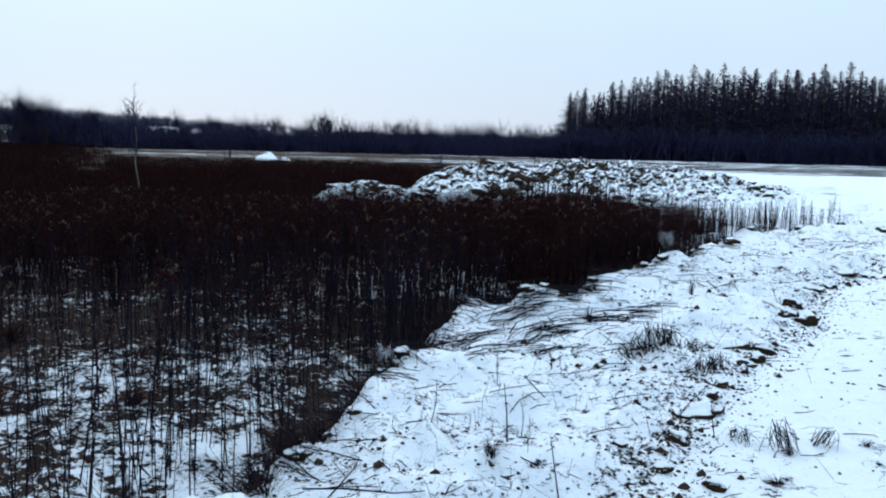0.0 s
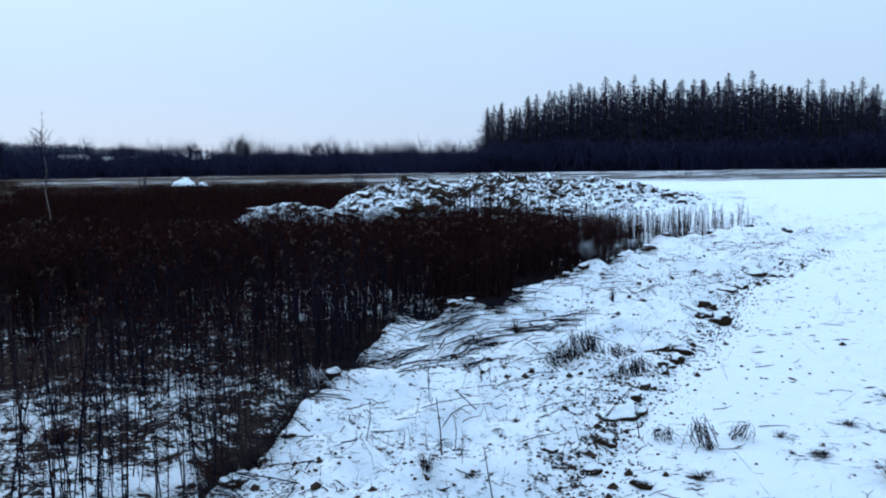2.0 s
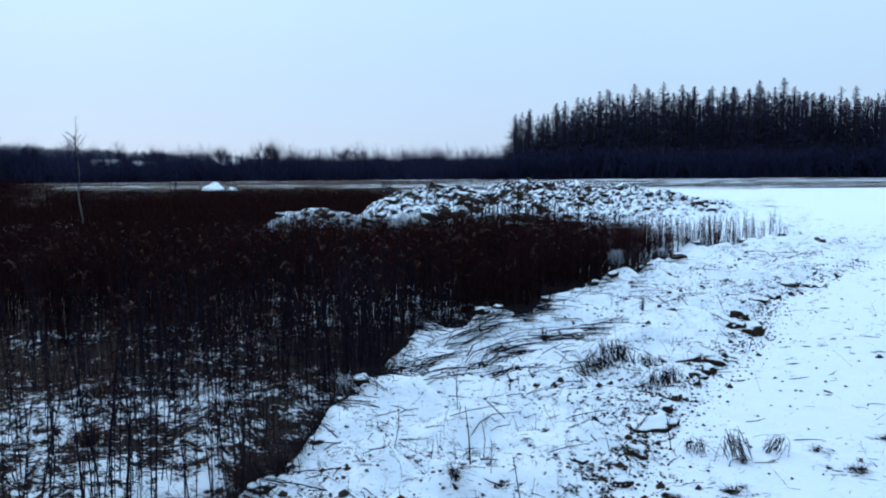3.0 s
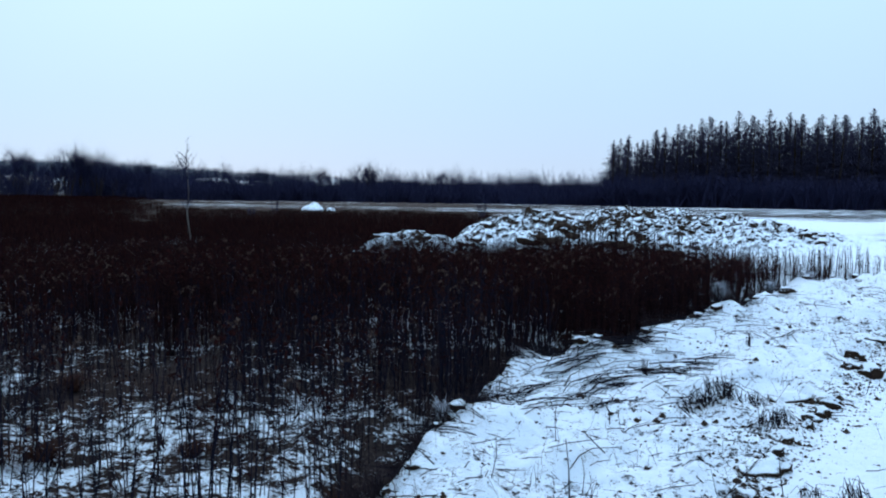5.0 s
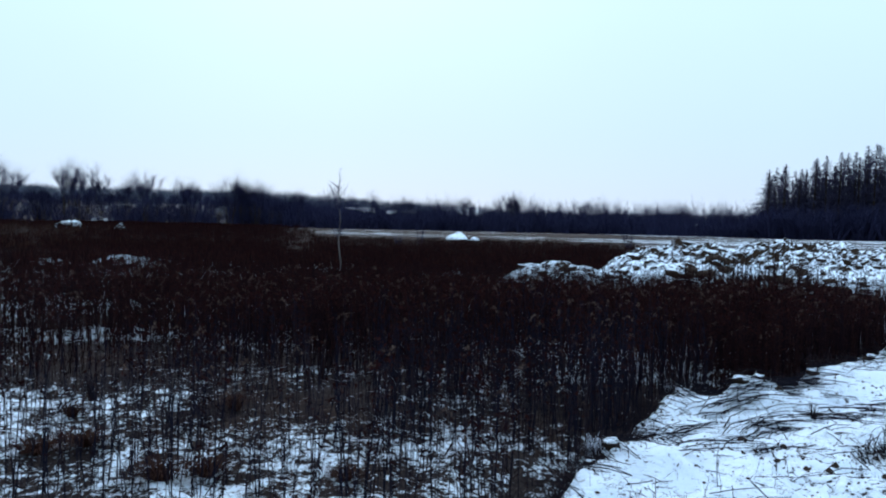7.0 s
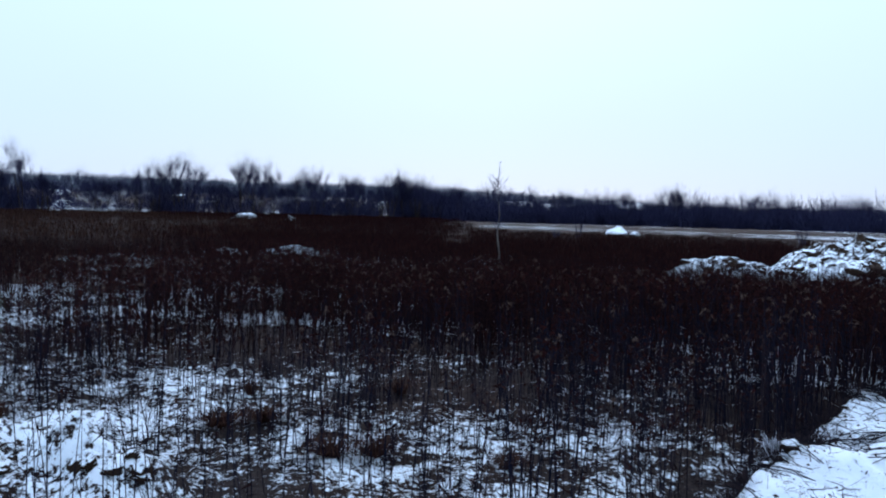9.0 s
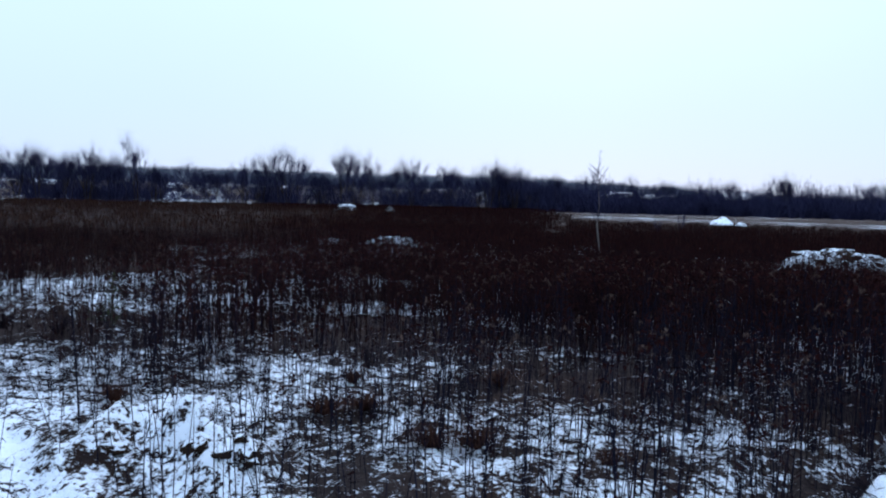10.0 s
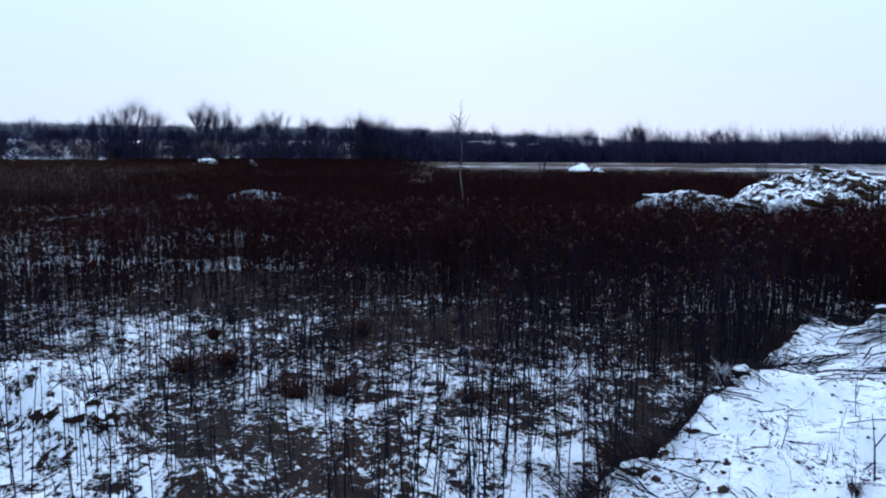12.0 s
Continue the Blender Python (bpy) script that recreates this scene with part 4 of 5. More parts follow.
    x, y = -np.sin(np.radians(az)) * r, np.cos(np.radians(az)) * r
    s = side_distance(x, y, BANK)
    ok = (s < -0.1) & (np.abs(side_distance(x, y, TRAIL)) > 0.20) & (fbm(x * 1.1, y * 1.1, 3, 97) > 0.50) & (((x + 4.35) / 0.9) ** 2 + ((y - 3.85) / 0.42) ** 2 > 1) & (rng.random(n) < (0.45 + 0.55 * step(r, 5, 7)) * (1 - 0.8 * step(az, 40, 46) * (1 - step(r, 6, 7))))
    x, y = x[ok], y[ok]
    n = len(x)
    me = scatter("dead_grass", tufts, np.stack([x, y, ground_at(x, y) - 0.01], -1), 0.035 + 0.11 * rng.random(n) ** 2, rng.uniform(0, 6.28, n), rng.uniform(0, .9, n), [M_GRASS], rng, rng.uniform(0.10, 0.30, n))
    tagged(new("dead_grass", me), "matted brown dead grass among the weeds", "grass", kind="stuff")
    n = 7000
    r = np.sqrt(rng.uniform(6.0 ** 2, 19 ** 2, n))
    az = rng.uniform(43, 72, n)
    x, y = -np.sin(np.radians(az)) * r, np.cos(np.radians(az)) * r
    ok = (np.abs(side_distance(x, y, TRAIL)) > 0.30) & (((x + 4.35) / 0.8) ** 2 + ((y - 3.85) / 0.38) ** 2 > 1) & (rng.random(n) < (0.10 + 0.90 * step(fbm(x * 0.8 + 3, y * 0.8, 3, 98), 0.44, 0.62)) * (0.25 + 0.75 * step(r, 6.5, 8.5)))
    x, y = x[ok], y[ok]
    n = len(x)
    me = scatter("low_grass", tufts, np.stack([x, y, ground_at(x, y) - 0.01], -1), 0.04 + 0.12 * rng.random(n), rng.uniform(0, 6.28, n), rng.uniform(0, .8, n), [M_GRASS], rng, rng.uniform(0.08, 0.22, n))
    tagged(new("low_grass", me), "low dark frosted grass clumps in thin snow", "grass", kind="stuff")


build_weeds()


# ---- on the bank and the road ----
def clods_and_crumbs():
    rng = np.random.default_rng(41)
    # Clods near x -4 are put in for dark hollows of the snowy hump.
    # x, y, half size, flatness, turn
    for x, y, k, f, a in ((1.57, 5.0, 0.13, 0.55, 0.3), (1.66, 5.12, 0.06, 0.8, 1.0), (1.30, 4.42, 0.062, 0.8, 2.0), (1.10, 4.0, 0.05, 0.7, 0.4), (1.32, 3.86, 0.045, 0.8, 2.6), (0.94, 4.2, 0.04, 0.8, 1.6),
                          (2.46, 7.05, 0.15, 0.5, 0.2), (2.66, 6.95, 0.09, 0.7, 1.1), (2.60, 6.65, 0.08, 0.7, 2.2), (2.44, 6.35, 0.07, 0.7, 0.7), (2.30, 6.2, 0.06, 0.8, 2.0), (2.2, 6.0, 0.05, 0.8, 1.0), (3.46, 7.85, 0.11, 0.7, 0.5), (3.42, 8.2, 0.09, 0.8, 1.5), (3.62, 8.6, 0.08, 0.8, 2.1), (3.9, 9.0, 0.08, 0.7, 0.3),
                          (4.3, 9.6, 0.09, 0.7, 1.9), (4.7, 10.1, 0.10, 0.6, 1.2), (5.3, 10.95, 0.12, 0.6, 0.2), (5.6, 11.05, 0.09, 0.6, 2.2), (1.75, 5.3, 0.05, 0.8, 0.2), (1.9, 5.55, 0.05, 0.8, 0.9),
                          (-0.42, 5.62, 0.075, 1.0, 0.4), (-0.34, 5.8, 0.06, 0.9, 1.4), (-4.06, 3.70, 0.085, 0.9, 0.8), (-3.98, 3.62, 0.05, 0.8, 1.9), (-4.62, 3.52, 0.07, 0.7, 0.3), (-3.66, 3.70, 0.07, 0.7, 2.3), (-3.78, 3.60, 0.05, 0.8, 0.9), (-4.75, 3.7, 0.03, 0.7, 0.5), (-3.62, 3.66, 0.05, 0.6, 0.1), (-3.75, 3.72, 0.035, 0.7, 1.0),
                          (8.75, 17.9, 0.17, 0.9, 0.4), (9.1, 17.5, 0.12, 0.6, 1.4), (8.3, 17.5, 0.10, 0.6, 2.1), (2.95, 11.2, 0.09, 0.8, 1.2), (4.6, 13.4, 0.10, 0.7, 0.2)):
        ob = tagged(new("soil_clod", CLODS[int(rng.integers(6))]), "snow-topped frozen soil clod, or dark fill for a hollow", "clod", "clods along the wheel track")
        ob.matrix_basis = Matrix.Translation((x, y, float(ground_at(x, y)) + k * f * 0.35)) @ Matrix.Rotation(a, 4, "Z") @ Matrix.Diagonal((k * 1.2, k * 0.85, k * f * 1.25, 1))

    # snow-capped sods along the edge of the bank
    sods = [clod_mesh("sod", 60 + i, M_SOD, 0.8, 3) for i in range(5)]
    for i in range(46):
        k = rng.integers(2, 14)
        u = rng.random()
        x = BANK[k][0] + (BANK[k + 1][0] - BANK[k][0]) * u + rng.normal(0.02, 0.10)
        y = BANK[k][1] + (BANK[k + 1][1] - BANK[k][1]) * u + rng.normal(0, 0.10)
        w = rng.uniform(0.022, 0.055) * (1 + 0.02 * y)
        ob = tagged(new("sod", sods[i % 5]), "rough snow-capped sod on the edge of the bank", "sod", "sods along the bank")
        ob.matrix_basis = Matrix.Translation((x, y, float(ground_at(x, y)) + w * 0.1)) @ Matrix.Rotation(rng.uniform(0, 6.28), 4, "Z") @ Matrix.Diagonal((w * 1.3, w, w * 0.9, 1))

    def spread(n, r0, r1, az0, az1):
        r = rng.uniform(r0, r1, n)
        az = np.radians(rng.uniform(az0, az1, n))
        x, y = -np.sin(az) * r, np.cos(az) * r
        return x, y, side_distance(x, y, BANK), side_distance(x, y, RUT)

    crumb = []
    for i in range(5):
        rr = random.Random(950 + i)
        v = np.array([(1, 0, 0), (-1, 0, 0), (0, 1, 0), (0, -1, 0), (0, 0, 0.8), (0, 0, -0.6)], float) * np.array([[rr.uniform(.6, 1.2)] for _ in range(6)])
        crumb.append((v, np.array([(0, 2, 4), (2, 1, 4), (1, 3, 4), (3, 0, 4), (2, 0, 5), (1, 2, 5), (3, 1, 5), (0, 3, 5)]), np.zeros(8, int)))
    x, y, s, rut = spread(90000, 2.8, 17, -36, 14)
    keep = np.where(s < -0.2, 0.0, 0.75 * np.exp(-(rut / 0.20) ** 2) + 0.20 * (rut < 0) * step(fbm(x * 1.5, y * 1.5, 3, 33), 0.46, 0.66) + 0.010 + 0.03 * (s < 1.3) * (rut < 0) + 0.3 * np.exp(-((s + 0.05) / 0.12) ** 2))
    ok = rng.random(len(x)) < keep
    x, y = x[ok], y[ok]
    n = len(x)
    k = 0.0025 + 0.010 * rng.random(n) ** 2.2
    k = k * np.where(rng.random(n) < 0.05, 2.4, 1) * (1 + 0.05 * y)
    me = scatter("soil_crumbs", crumb, np.stack([x, y, ground_at(x, y) + k * 0.1], -1), k, rng.uniform(0, 6.28, n), np.zeros(n), [M_SOIL], rng, k * 1.25)
    tagged(new("soil_crumbs", me), "scattered dark soil crumbs on the snow", "soil", kind="stuff")

    # fallen bits of stalk
    bits = []
    for i in range(8):
        rr = random.Random(970 + i)
        sh = Shape()
        b = rr.uniform(-.18, .18)
        sh.tube([(-0.5, 0, 0), (0, b, 0.02), (0.5, rr.uniform(-.1, .1), 0.01 + 0.05 * rr.random())], [0.021, 0.019, 0.011], 3)
        if i % 2:
            sh.tube([(0, b, 0.02), (0.22, b + 0.2, 0.04)], [0.012, 0.006], 3)
        bits.append(sh.arrays())
    x, y, s, rut = spread(40000, 2.8, 19, -36, 14)
    keep = np.where(s < -0.1, 0.0, np.where(rut < 0.1, 0.20 + 0.4 * np.exp(-((s - 0.3) / 0.4) ** 2) + 0.5 * step(fbm(x * 1.1, y * 1.1, 3, 34), 0.45, 0.65), 0.04 + 0.14 * (fbm(x * 0.9, y * 0.9, 3, 36) > 0.58)))
    ok = rng.random(len(x)) < keep
    x, y = x[ok], y[ok]
    n = len(x)
    k = rng.uniform(0.012, 0.062, n) * np.where(rng.random(n) < 0.10, 2.6, 1) * (1 + 0.03 * y)
    me = scatter("stalk_litter", bits, np.stack([x, y, ground_at(x, y) + 0.004], -1), k, rng.normal(0.9, 0.9, n), np.zeros(n), [M_STRAW], rng)
    tagged(new("stalk_litter", me), "short dead stalks lying on the snow", "litter", kind="stuff")

    # trodden marks on the road
    pads = []
    for i in range(6):
        rr = random.Random(1400 + i)
        ring = [(math.cos(a) * rr.uniform(.35, 1.3), math.sin(a) * rr.uniform(.10, .42), 0.0) for a in np.linspace(0, 6.28, 9)[:-1]]
        v = np.array(ring + [(0, 0, 0.12)])
        pads.append((v, np.array([(k, (k + 1) % 8, 8) for k in range(8)]), np.zeros(8, int)))
    xs, ys = [], []
    for (ax, ay), (bx, by), n in (((2.3, 4.6), (6.5, 13.0), 46), ((3.2, 4.6), (7.5, 12.0), 36), ((2.0, 6.0), (4.2, 7.4), 22), ((4.4, 7.5), (9.0, 19.0), 44), ((6.0, 18.0), (16.0, 24.0), 70), ((3.0, 4.0), (4.5, 5.8), 40), ((9.0, 14.0), (20.0, 44.0), 90)):
        u = rng.random(n)
        xs.append(ax + (bx - ax) * u + rng.normal(0, 0.30, n)), ys.append(ay + (by - ay) * u + rng.normal(0, 0.30, n))
    x, y = np.concatenate(xs), np.concatenate(ys)
    k = (0.010 + 0.045 * rng.random(len(x)) ** 2) * (1 + 0.06 * y)
    me = scatter("tread_marks", pads, np.stack([x, y, ground_at(x, y) + 0.003], -1), np.minimum(k, 0.06), rng.uniform(0, 6.28, len(x)), np.zeros(len(x)), [M_TROD], rng, k)
    tagged(new("tread_marks", me), "small dark tread marks through the snow of the road", "tracks", kind="stuff")

    # lodged weeds pressed over the bank
    long = []
    for i in range(10):
        rr = random.Random(990 + i)
        sh = Shape()
        c = rr.uniform(-.10, .10)
        sh.tube([(-0.5, -c, 0.0), (-0.2, c * 0.3, 0.05), (0.15, c, 0.045), (0.5, rr.uniform(-.1, .1), 0.012)], [0.0080, 0.0076, 0.006, 0.003], 3)
        for _ in range(5):
            u = rr.uniform(-.3, .45)
            sh.blade((u, c * 0.5, 0.03), (u + rr.uniform(.04, .12), c + rr.uniform(-.08, .08), rr.uniform(0.0, .06)), 0.005)
        long.append(sh.arrays())
    # each sheaf: x, y of its root, course, spread, count
    xs, ys, ts = [], [], []
    for px, py, a, wide, n in ((0.75, 7.75, 0.75, 0.30, 34), (1.0, 7.95, 0.55, 0.22, 44), (1.2, 8.35, 0.35, 0.30, 46), (1.45, 8.85, 0.25, 0.30, 40), (1.1, 8.7, 0.9, 0.30, 26), (0.8, 6.95, 0.85, 0.20, 30),
                               (0.95, 7.2, 0.6, 0.16, 26), (0.70, 6.1, 1.0, 0.22, 22), (0.40, 6.2, 0.5, 0.18, 16), (0.27, 6.7, 0.9, 0.35, 18), (1.45, 7.65, 0.15, 0.30, 24), (1.9, 8.15, -0.1, 0.25, 22),
                               (0.45, 7.5, 1.1, 0.35, 18), (1.8, 9.5, 0.5, 0.4, 20), (2.5, 10.5, 0.6, 0.4, 16), (0.6, 8.25, -0.4, 0.3, 16)):
        a = a + rng.normal(0, wide, n)
        d = rng.uniform(-0.05, 0.35, n)
        xs.append(px + np.cos(a) * d + rng.normal(0, 0.09, n)), ys.append(py + np.sin(a) * d + rng.normal(0, 0.09, n)), ts.append(a)
    x, y, turn = np.concatenate(xs), np.concatenate(ys), np.concatenate(ts)
    x2, y2, s2, rut2 = spread(2000, 3.0, 17, -30, 8)
    ok = (s2 > -0.15) & (s2 < 1.6) & (rut2 < 0) & (fbm(x2 * 0.8, y2 * 0.8, 3, 44) > 0.50) & (rng.random(2000) < 0.4)
    turn = np.concatenate([turn, rng.normal(0.6, 0.55, ok.sum())])
    x, y = np.concatenate([x, x2[ok]]), np.concatenate([y, y2[ok]])
    ok = side_distance(x, y, BANK) > -0.25
    x, y, turn = x[ok], y[ok], turn[ok]
    n = len(x)
    k = rng.uniform(0.20, 0.66, n) * np.where(rng.random(n) < 0.06, 1.6, 1)
    me = scatter("lodged_stalks", long, np.stack([x, y, ground_at(x, y) + 0.006], -1), np.minimum(k, 0.6), turn, np.zeros(n), [M_STRAW], rng, k)
    tagged(new("lodged_stalks", me), "swathe of flattened dead stalks pressed over the snowy bank", "stalks", kind="stuff")

    # stalks and pale straws that hang out over the edge of the bank, and short stubs on top of it
    i = rng.integers(2, 14, 520)
    u = rng.random(520)
    ends = np.array(BANK)
    p = ends[i] + (ends[i + 1] - ends[i]) * u[:, None] + rng.normal(-0.04, 0.10, (520, 2))
    k = rng.uniform(0.16, 0.48, 520)
    me = scatter("edge_stalks", long, np.stack([p[:, 0], p[:, 1], ground_at(p[:, 0], p[:, 1]) + rng.uniform(0.01, 0.07, 520)], -1), k, rng.normal(2.6, 0.7, 520), np.zeros(520), [M_STRAW], rng, k)
    tagged(new("edge_stalks", me), "dry stalks hanging out over the snowy edge of the bank", "stalks", kind="stuff")
    stub = [branched(1500 + i) for i in range(3)] + [weed(1510 + i, 0, 0, 2, 1.6) for i in range(3)]
    x, y, s, rut = spread(2600, 3.0, 15, -32, 10)
    ok = (s > 0) & (rng.random(2600) < np.where(rut < 0.15, 0.5 * step(fbm(x * 0.9, y * 0.9, 3, 45), 0.36, 0.6), 0.05))
    x, y = x[ok], y[ok]
    k = rng.uniform(0.05, 0.14, len(x)) * np.where(rng.random(len(x)) < 0.06, 2.4, 1)
    me = scatter("stubs", stub, np.stack([x, y, ground_at(x, y)], -1), k, rng.uniform(0, 6.28, len(x)), np.abs(rng.normal(0, 0.5, len(x))), [M_STRAW, M_STRAW, M_STRAW], rng, k * 2.2)
    tagged(new("stubs", me), "short dead stubs sticking out of the snow", "stalks", kind="stuff")

    # dry grass hanging over the foot of the bank
    tufts = [tuft(1100 + i, 22, 0.9) for i in range(6)]
    x, y, s, rut = spread(9000, 3.2, 16, -24, 14)
    ok = (s > -0.36) & (s < 0.06) & (rng.random(9000) < 0.42)
    x, y = x[ok], y[ok]
    n = len(x)
    me = scatter("bank_grass", tufts, np.stack([x, y, ground_at(x, y) - 0.01], -1), rng.uniform(0.06, 0.26, n), rng.uniform(0, 6.28, n), rng.uniform(0, .9, n), [M_GRASS], rng, rng.uniform(0.12, 0.3, n))
    tagged(new("bank_grass", me), "dark dry grass along the foot of the bank", "grass", kind="stuff")


M_TROD = plain_material("trodden_grass", (0.03, 0.022, 0.018), (0.16, 0.13, 0.11), 25, 0.9)
clods_and_crumbs()


def build_tufts():
    """Single tufts that stand out."""
    rng = np.random.default_rng(47)
    forms = []
    for i in range(5):
        v, f, m = tuft(1200 + i, 70 if i < 3 else 30, 0.75 if i < 3 else 0.3)
        forms.append(mesh_of("grass_tuft", v, f, [M_GRASS if i < 3 else M_STRAW]))
    v, f, m = tuft(1210, 260, 1.0)
    forms.append(mesh_of("grass_tuft", v, f, [M_MAT]))
    sh, rr = Shape(), random.Random(1220)
    for _ in range(26):
        a, h = rr.uniform(0, 6.28), rr.uniform(0.5, 1.0)
        p = Vector((rr.uniform(-.35, .35), rr.uniform(-.35, .35), -0.05))
        top = p + Vector((math.cos(a) * 0.12, math.sin(a) * 0.12, h))
        tip = top + Vector((math.cos(a), math.sin(a), 0)) * rr.uniform(0.2, 0.5) - Vector((0, 0, rr.uniform(0.1, 0.75)))
        sh.tube([p, p.lerp(top, 0.6), top, top.lerp(tip, 0.5) + Vector((0, 0, 0.05)), tip], [0.013, 0.012, 0.011, 0.009, 0.006], 3)
    v, f, m = sh.arrays()
    forms.append(mesh_of("grass_tuft", v, f, [M_STRAW]))
    mat = "reddish brown cushion of dead grass"
    trod, upright, dark = "brown trodden grass showing through the snow", "upright dead stalks sticking out of the snow", "dark tuft of dead grass in the snow"
    for x, y, w, h, k, lab in ((1.66, 6.42, 0.30, 0.24, 6, dark), (1.56, 6.5, 0.30, 0.18, 6, dark), (1.78, 6.55, 0.28, 0.22, 6, dark), (1.85, 6.75, 0.26, 0.16, 6, dark), (2.05, 6.7, 0.26, 0.16, 6, dark), (1.87, 5.85, 0.24, 0.20, 6, upright), (2.0, 5.95, 0.22, 0.16, 6, upright), (1.90, 4.42, 0.20, 0.21, 6, upright), (2.12, 4.52, 0.14, 0.15, 6, upright), (1.68, 4.55, 0.18, 0.10, 6, upright),
                               (1.87, 4.34, 0.10, 0.05, 1, trod), (1.66, 3.94, 0.14, 0.05, 2, trod), (2.44, 4.17, 0.14, 0.05, 1, trod), (2.89, 4.65, 0.15, 0.05, 0, trod), (2.37, 4.5, 0.10, 0.06, 2, trod), (2.6, 3.78, 0.24, 0.12, 0, dark), (3.48, 5.2, 0.14, 0.06, 1, trod),
                               (0.05, 4.3, 0.08, 0.04, 2, trod), (0.25, 3.95, 0.16, 0.10, 1, dark), (1.35, 7.6, 0.18, 0.18, 0, dark), (2.6, 8.7, 0.2, 0.2, 3, upright),
                               (-4.42, 5.36, 0.40, 0.16, 5, mat), (-4.10, 5.48, 0.32, 0.14, 5, mat), (-3.15, 4.93, 0.38, 0.16, 5, mat), (-2.85, 5.02, 0.30, 0.14, 5, mat), (-0.95, 4.85, 0.20, 0.11, 5, mat), (-0.75, 5.0, 0.16, 0.10, 5, mat),
                               (-6.0, 4.6, 0.26, 0.14, 5, mat), (-5.6, 4.3, 0.22, 0.13, 5, mat), (-5.95, 2.95, 0.22, 0.10, 5, mat), (-2.0, 5.3, 0.22, 0.12, 5, mat), (-4.9, 6.4, 0.26, 0.16, 5, mat), (-3.6, 6.9, 0.26, 0.16, 5, mat),
                               (-11.4, 6.3, 0.6, 0.3, 0, "dark cushion of dead grass in snow"), (-9.4, 6.5, 0.55, 0.28, 1, "dark cushion of dead grass in snow"), (-10.4, 6.4, 0.6, 0.3, 2, "dark cushion of dead grass in snow"), (-3.4, 8.6, 0.3, 0.3, 1, "dark cushion of dead grass in snow"), (-5.2, 7.1, 0.3, 0.3, 2, "dark cushion of dead grass in snow")):
        ob = tagged(new("grass_tuft", forms[k]), lab, "grass tuft")
        ob.matrix_basis = Matrix.Translation((x, y, float(ground_at(x, y)) - 0.01)) @ Euler((rng.uniform(-.45, .45), rng.uniform(-.45, .45), rng.uniform(0, 6.28))).to_matrix().to_4x4() @ Matrix.Diagonal((w, w, h, 1)) if k == 6 else Matrix.Translation((x, y, float(ground_at(x, y)) - 0.01)) @ Matrix.Rotation(rng.uniform(0, 6.28), 4, "Z") @ Matrix.Diagonal((w, w, h, 1))


build_tufts()


def build_tussock(x, y, w, h, seed):
    """A tussock of dead grass with snow caught on its blades."""
    thing = tagged(new("tussock"), "dark grass tussock dusted with snow on the bank edge", "tussock")
    size = np.array([w, w, h])
    v, f, m = tuft(seed, 300, 0.75)
    part("grass", mesh_of("tussock_grass", v * size, f, [M_GRASS]), thing, "dark dead grass blades")
    v, f, m = tuft(seed + 50, 190, 0.55)
    part("snow_coating", mesh_of("snow_coating", v * size * np.array([0.92, 0.92, 1.06]), f, [M_DUST]), thing, "blades coated with snow")
    thing.matrix_basis = Matrix.Translation((x, y, float(ground_at(x, y)) - 0.02))


M_DUST = plain_material("snow_dusted_grass", (0.35, 0.39, 0.47), (0.78, 0.84, 0.94), 40, 0.9)
build_tussock(-0.37, 5.58, 0.24, 0.27, 1600)
build_tussock(3.06, 11.5, 0.30, 0.30, 1601)
build_tussock(4.3, 13.3, 0.30, 0.24, 1604)
build_tussock(5.6, 15.2, 0.36, 0.26, 1605)
build_tussock(0.22, 8.16, 0.20, 0.14, 1602)


def build_saplings():
    forms = [shrub(1300, 3, 1, 0.12, 7, 5, 0.010), shrub(1301, 6, 1, 0.4, 6, 5, 0.010)]
    for az, r, h, k, lab in ((14.6, 72, 3.0, 0, "thin bare sapling in the open field"), (0.5, 62, 1.7, 1, "small bare bush behind the soil heap"), (16.0, 60, 1.2, 1, "low dark bush among the weeds"), (-7.6, 90, 1.5, 1, "small bare bush behind the soil heap")):
        x, y = polar(az, r)
        ob = tagged(new("sapling", mesh_of("sapling", *forms[k][:2], [M_HAZE_TWIG])), lab, "sapling")
        ob.matrix_basis = Matrix.Translation((x, y, float(ground_at(x, y)))) @ Matrix.Diagonal((h, h, h, 1))
    # a conifer seedling in the weeds
    rng = random.Random(71)
    t, c = Shape(), Shape()
    t.tube([(0, 0, -0.05), (0.01, 0, 0.4), (0, 0, 0.75)], [0.014, 0.010, 0.003], 5)
    for i in range(46):
        u = rng.uniform(0.1, 1)
        a = rng.uniform(0, 6.28)
        p = Vector((0, 0, 0.75 * u))
        q = p + Vector((math.cos(a), math.sin(a), rng.uniform(0, .5))) * (0.34 * (1.08 - u))
        c.blade(p, q, 0.008)
        for _ in range(8):
            g = p.lerp(q, rng.uniform(.2, 1))
            c.blade(g, g + Vector((rng.uniform(-.06, .06), rng.uniform(-.06, .06), rng.uniform(-.01, .06))), 0.005)
    x, y = polar(52.3, 11.6)
    ob = tagged(new("conifer_seedling"), "small dark green conifer seedling among dead weeds", "seedling")
    part("trunk", mesh_of("seedling_trunk", *t.arrays()[:2], [M_BARK], None, True), ob)
    part("needles", mesh_of("seedling_needles", *c.arrays()[:2], [M_PINE]), ob)
    ob.matrix_basis = Matrix.Translation((x, y, float(ground_at(x, y))))


build_saplings()


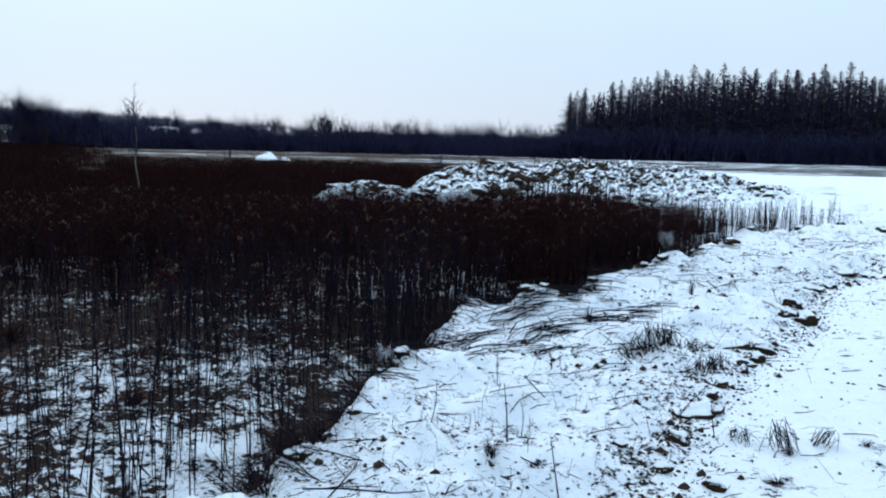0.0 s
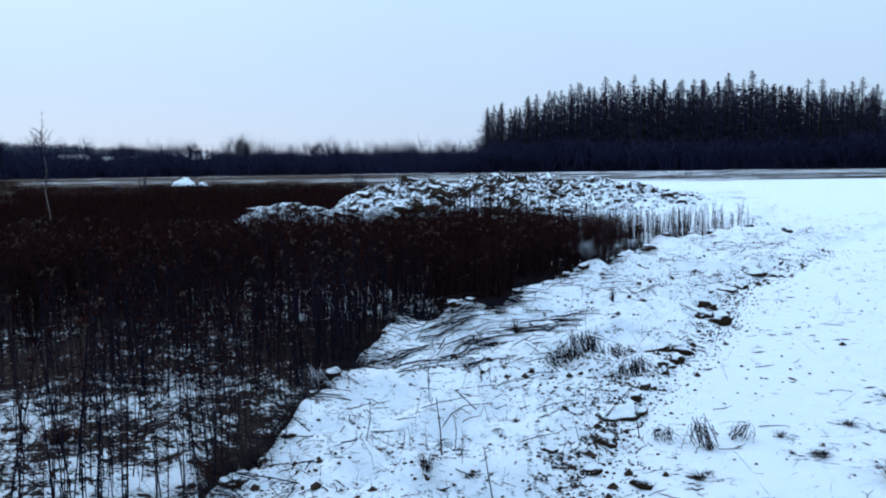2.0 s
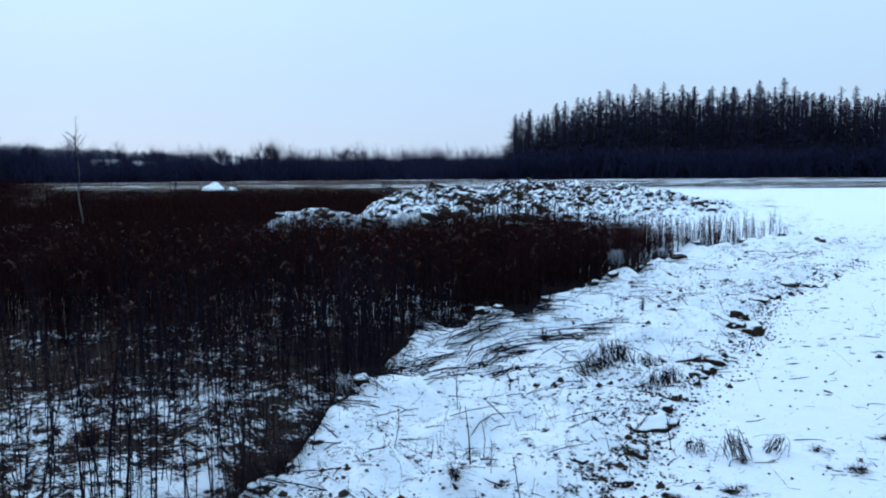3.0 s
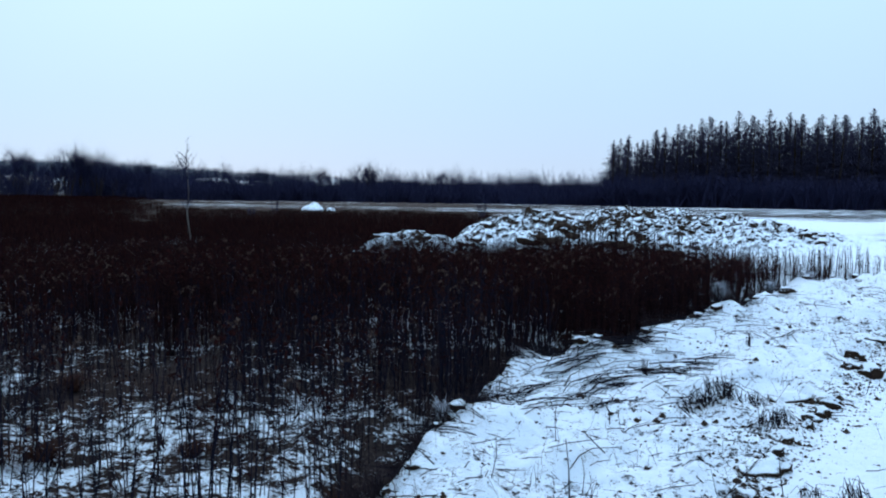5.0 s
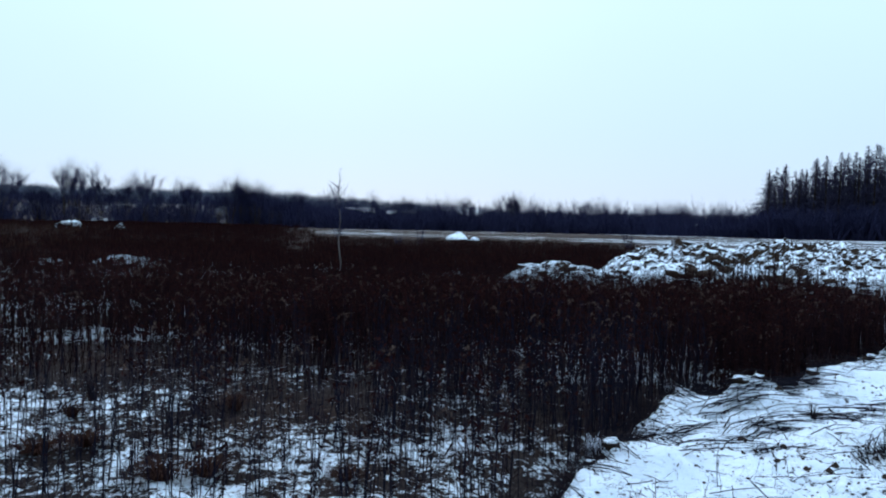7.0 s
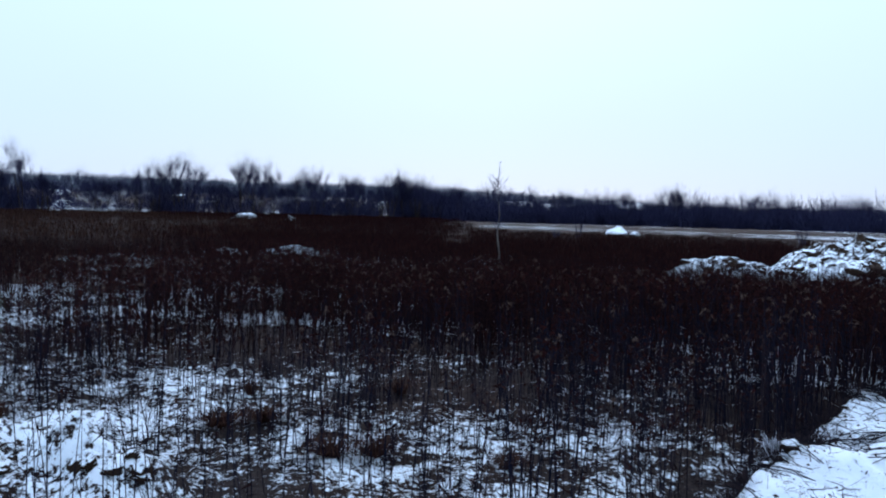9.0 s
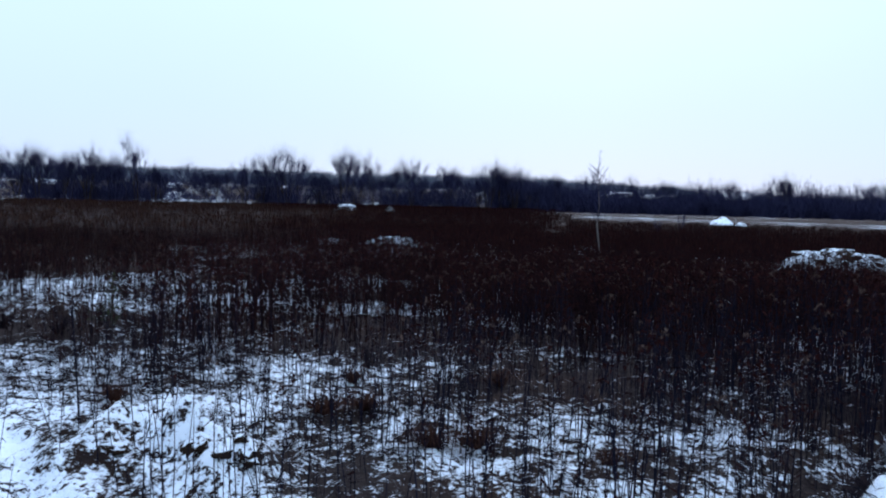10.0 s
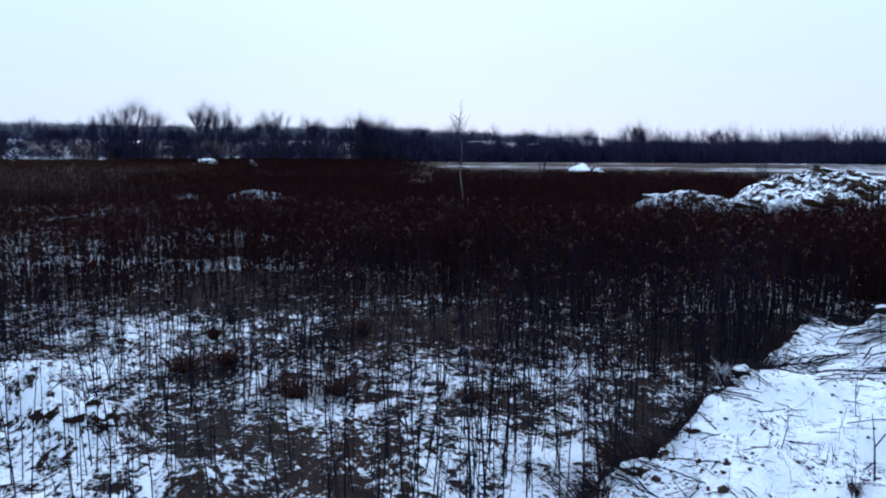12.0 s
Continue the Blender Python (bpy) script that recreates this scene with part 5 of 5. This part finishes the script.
# ---- houses beyond the thicket ----
def box(bm, x0, x1, y0, y1, z0, z1):
    v = [bm.verts.new(p) for p in ((x0, y0, z0), (x1, y0, z0), (x1, y1, z0), (x0, y1, z0), (x0, y0, z1), (x1, y0, z1), (x1, y1, z1), (x0, y1, z1))]
    for f in ((0, 3, 2, 1), (4, 5, 6, 7), (0, 1, 5, 4), (1, 2, 6, 5), (2, 3, 7, 6), (3, 0, 4, 7)):
        bm.faces.new([v[i] for i in f])


def from_bm(name, bm, mat):
    me = bpy.data.meshes.new(name)
    bm.to_mesh(me)
    bm.free()
    me.materials.append(mat)
    return me


def house(az, r, turn, w, d, eaves, ridge, label):
    x, y = polar(az, r)
    ob = tagged(new("house"), label, "house", "houses beyond the field")
    bm = bmesh.new()
    box(bm, -w / 2, w / 2, -d / 2, d / 2, -0.5, eaves)
    for sx in (-1, 1):
        a = [bm.verts.new((sx * w / 2, -d / 2, eaves)), bm.verts.new((sx * w / 2, d / 2, eaves)), bm.verts.new((sx * w / 2, 0, ridge - 0.1))]
        bm.faces.new(a if sx > 0 else a[::-1])
    part("wall", from_bm("wall", bm, M_WALL), ob)
    bm = bmesh.new()
    o = 0.5
    k = (ridge - eaves) / (d / 2)
    pts = [(-d / 2 - o, eaves - o * k), (0, ridge), (d / 2 + o, eaves - o * k), (d / 2 + o, eaves - o * k + 0.25), (0, ridge + 0.25), (-d / 2 - o, eaves - o * k + 0.25)]
    ends = [[bm.verts.new((sx * (w / 2 + o), py, pz)) for py, pz in pts] for sx in (-1, 1)]
    for i in range(6):
        j = (i + 1) % 6
        bm.faces.new((ends[0][i], ends[1][i], ends[1][j], ends[0][j]))
    for e in ends:
        bm.faces.new((e[0], e[1], e[4], e[5])), bm.faces.new((e[1], e[2], e[3], e[4]))
    part("roof", from_bm("roof", bm, M_ROOF), ob, "snow-covered pitched roof")
    n = max(2, int(w / 3))
    for i in range(n):
        bm = bmesh.new()
        cx = -w / 2 + (i + 0.5) * w / n
        box(bm, cx - 0.5, cx + 0.5, -d / 2 - 0.04, -d / 2 + 0.02, 1.0, 2.2)
        part("window", from_bm("window", bm, M_PANE), ob)
    ob.matrix_basis = Matrix.Translation((x, y, float(ground_at(x, y)))) @ Matrix.Rotation(radians(az + turn), 4, "Z")


house(18.6, 236, 8, 7, 7, 2.2, 3.5, "low house with a snow-covered roof behind bushes")
house(15.9, 240, 3, 9, 7, 2.2, 3.2, "long shed with a snowy roof behind bushes")
house(12.5, 232, 14, 5, 6, 3.2, 4.6, "small house with a white snowy roof behind bushes")
house(11.0, 244, -8, 5, 6, 3.2, 4.6, "small house with a white snowy roof behind bushes")
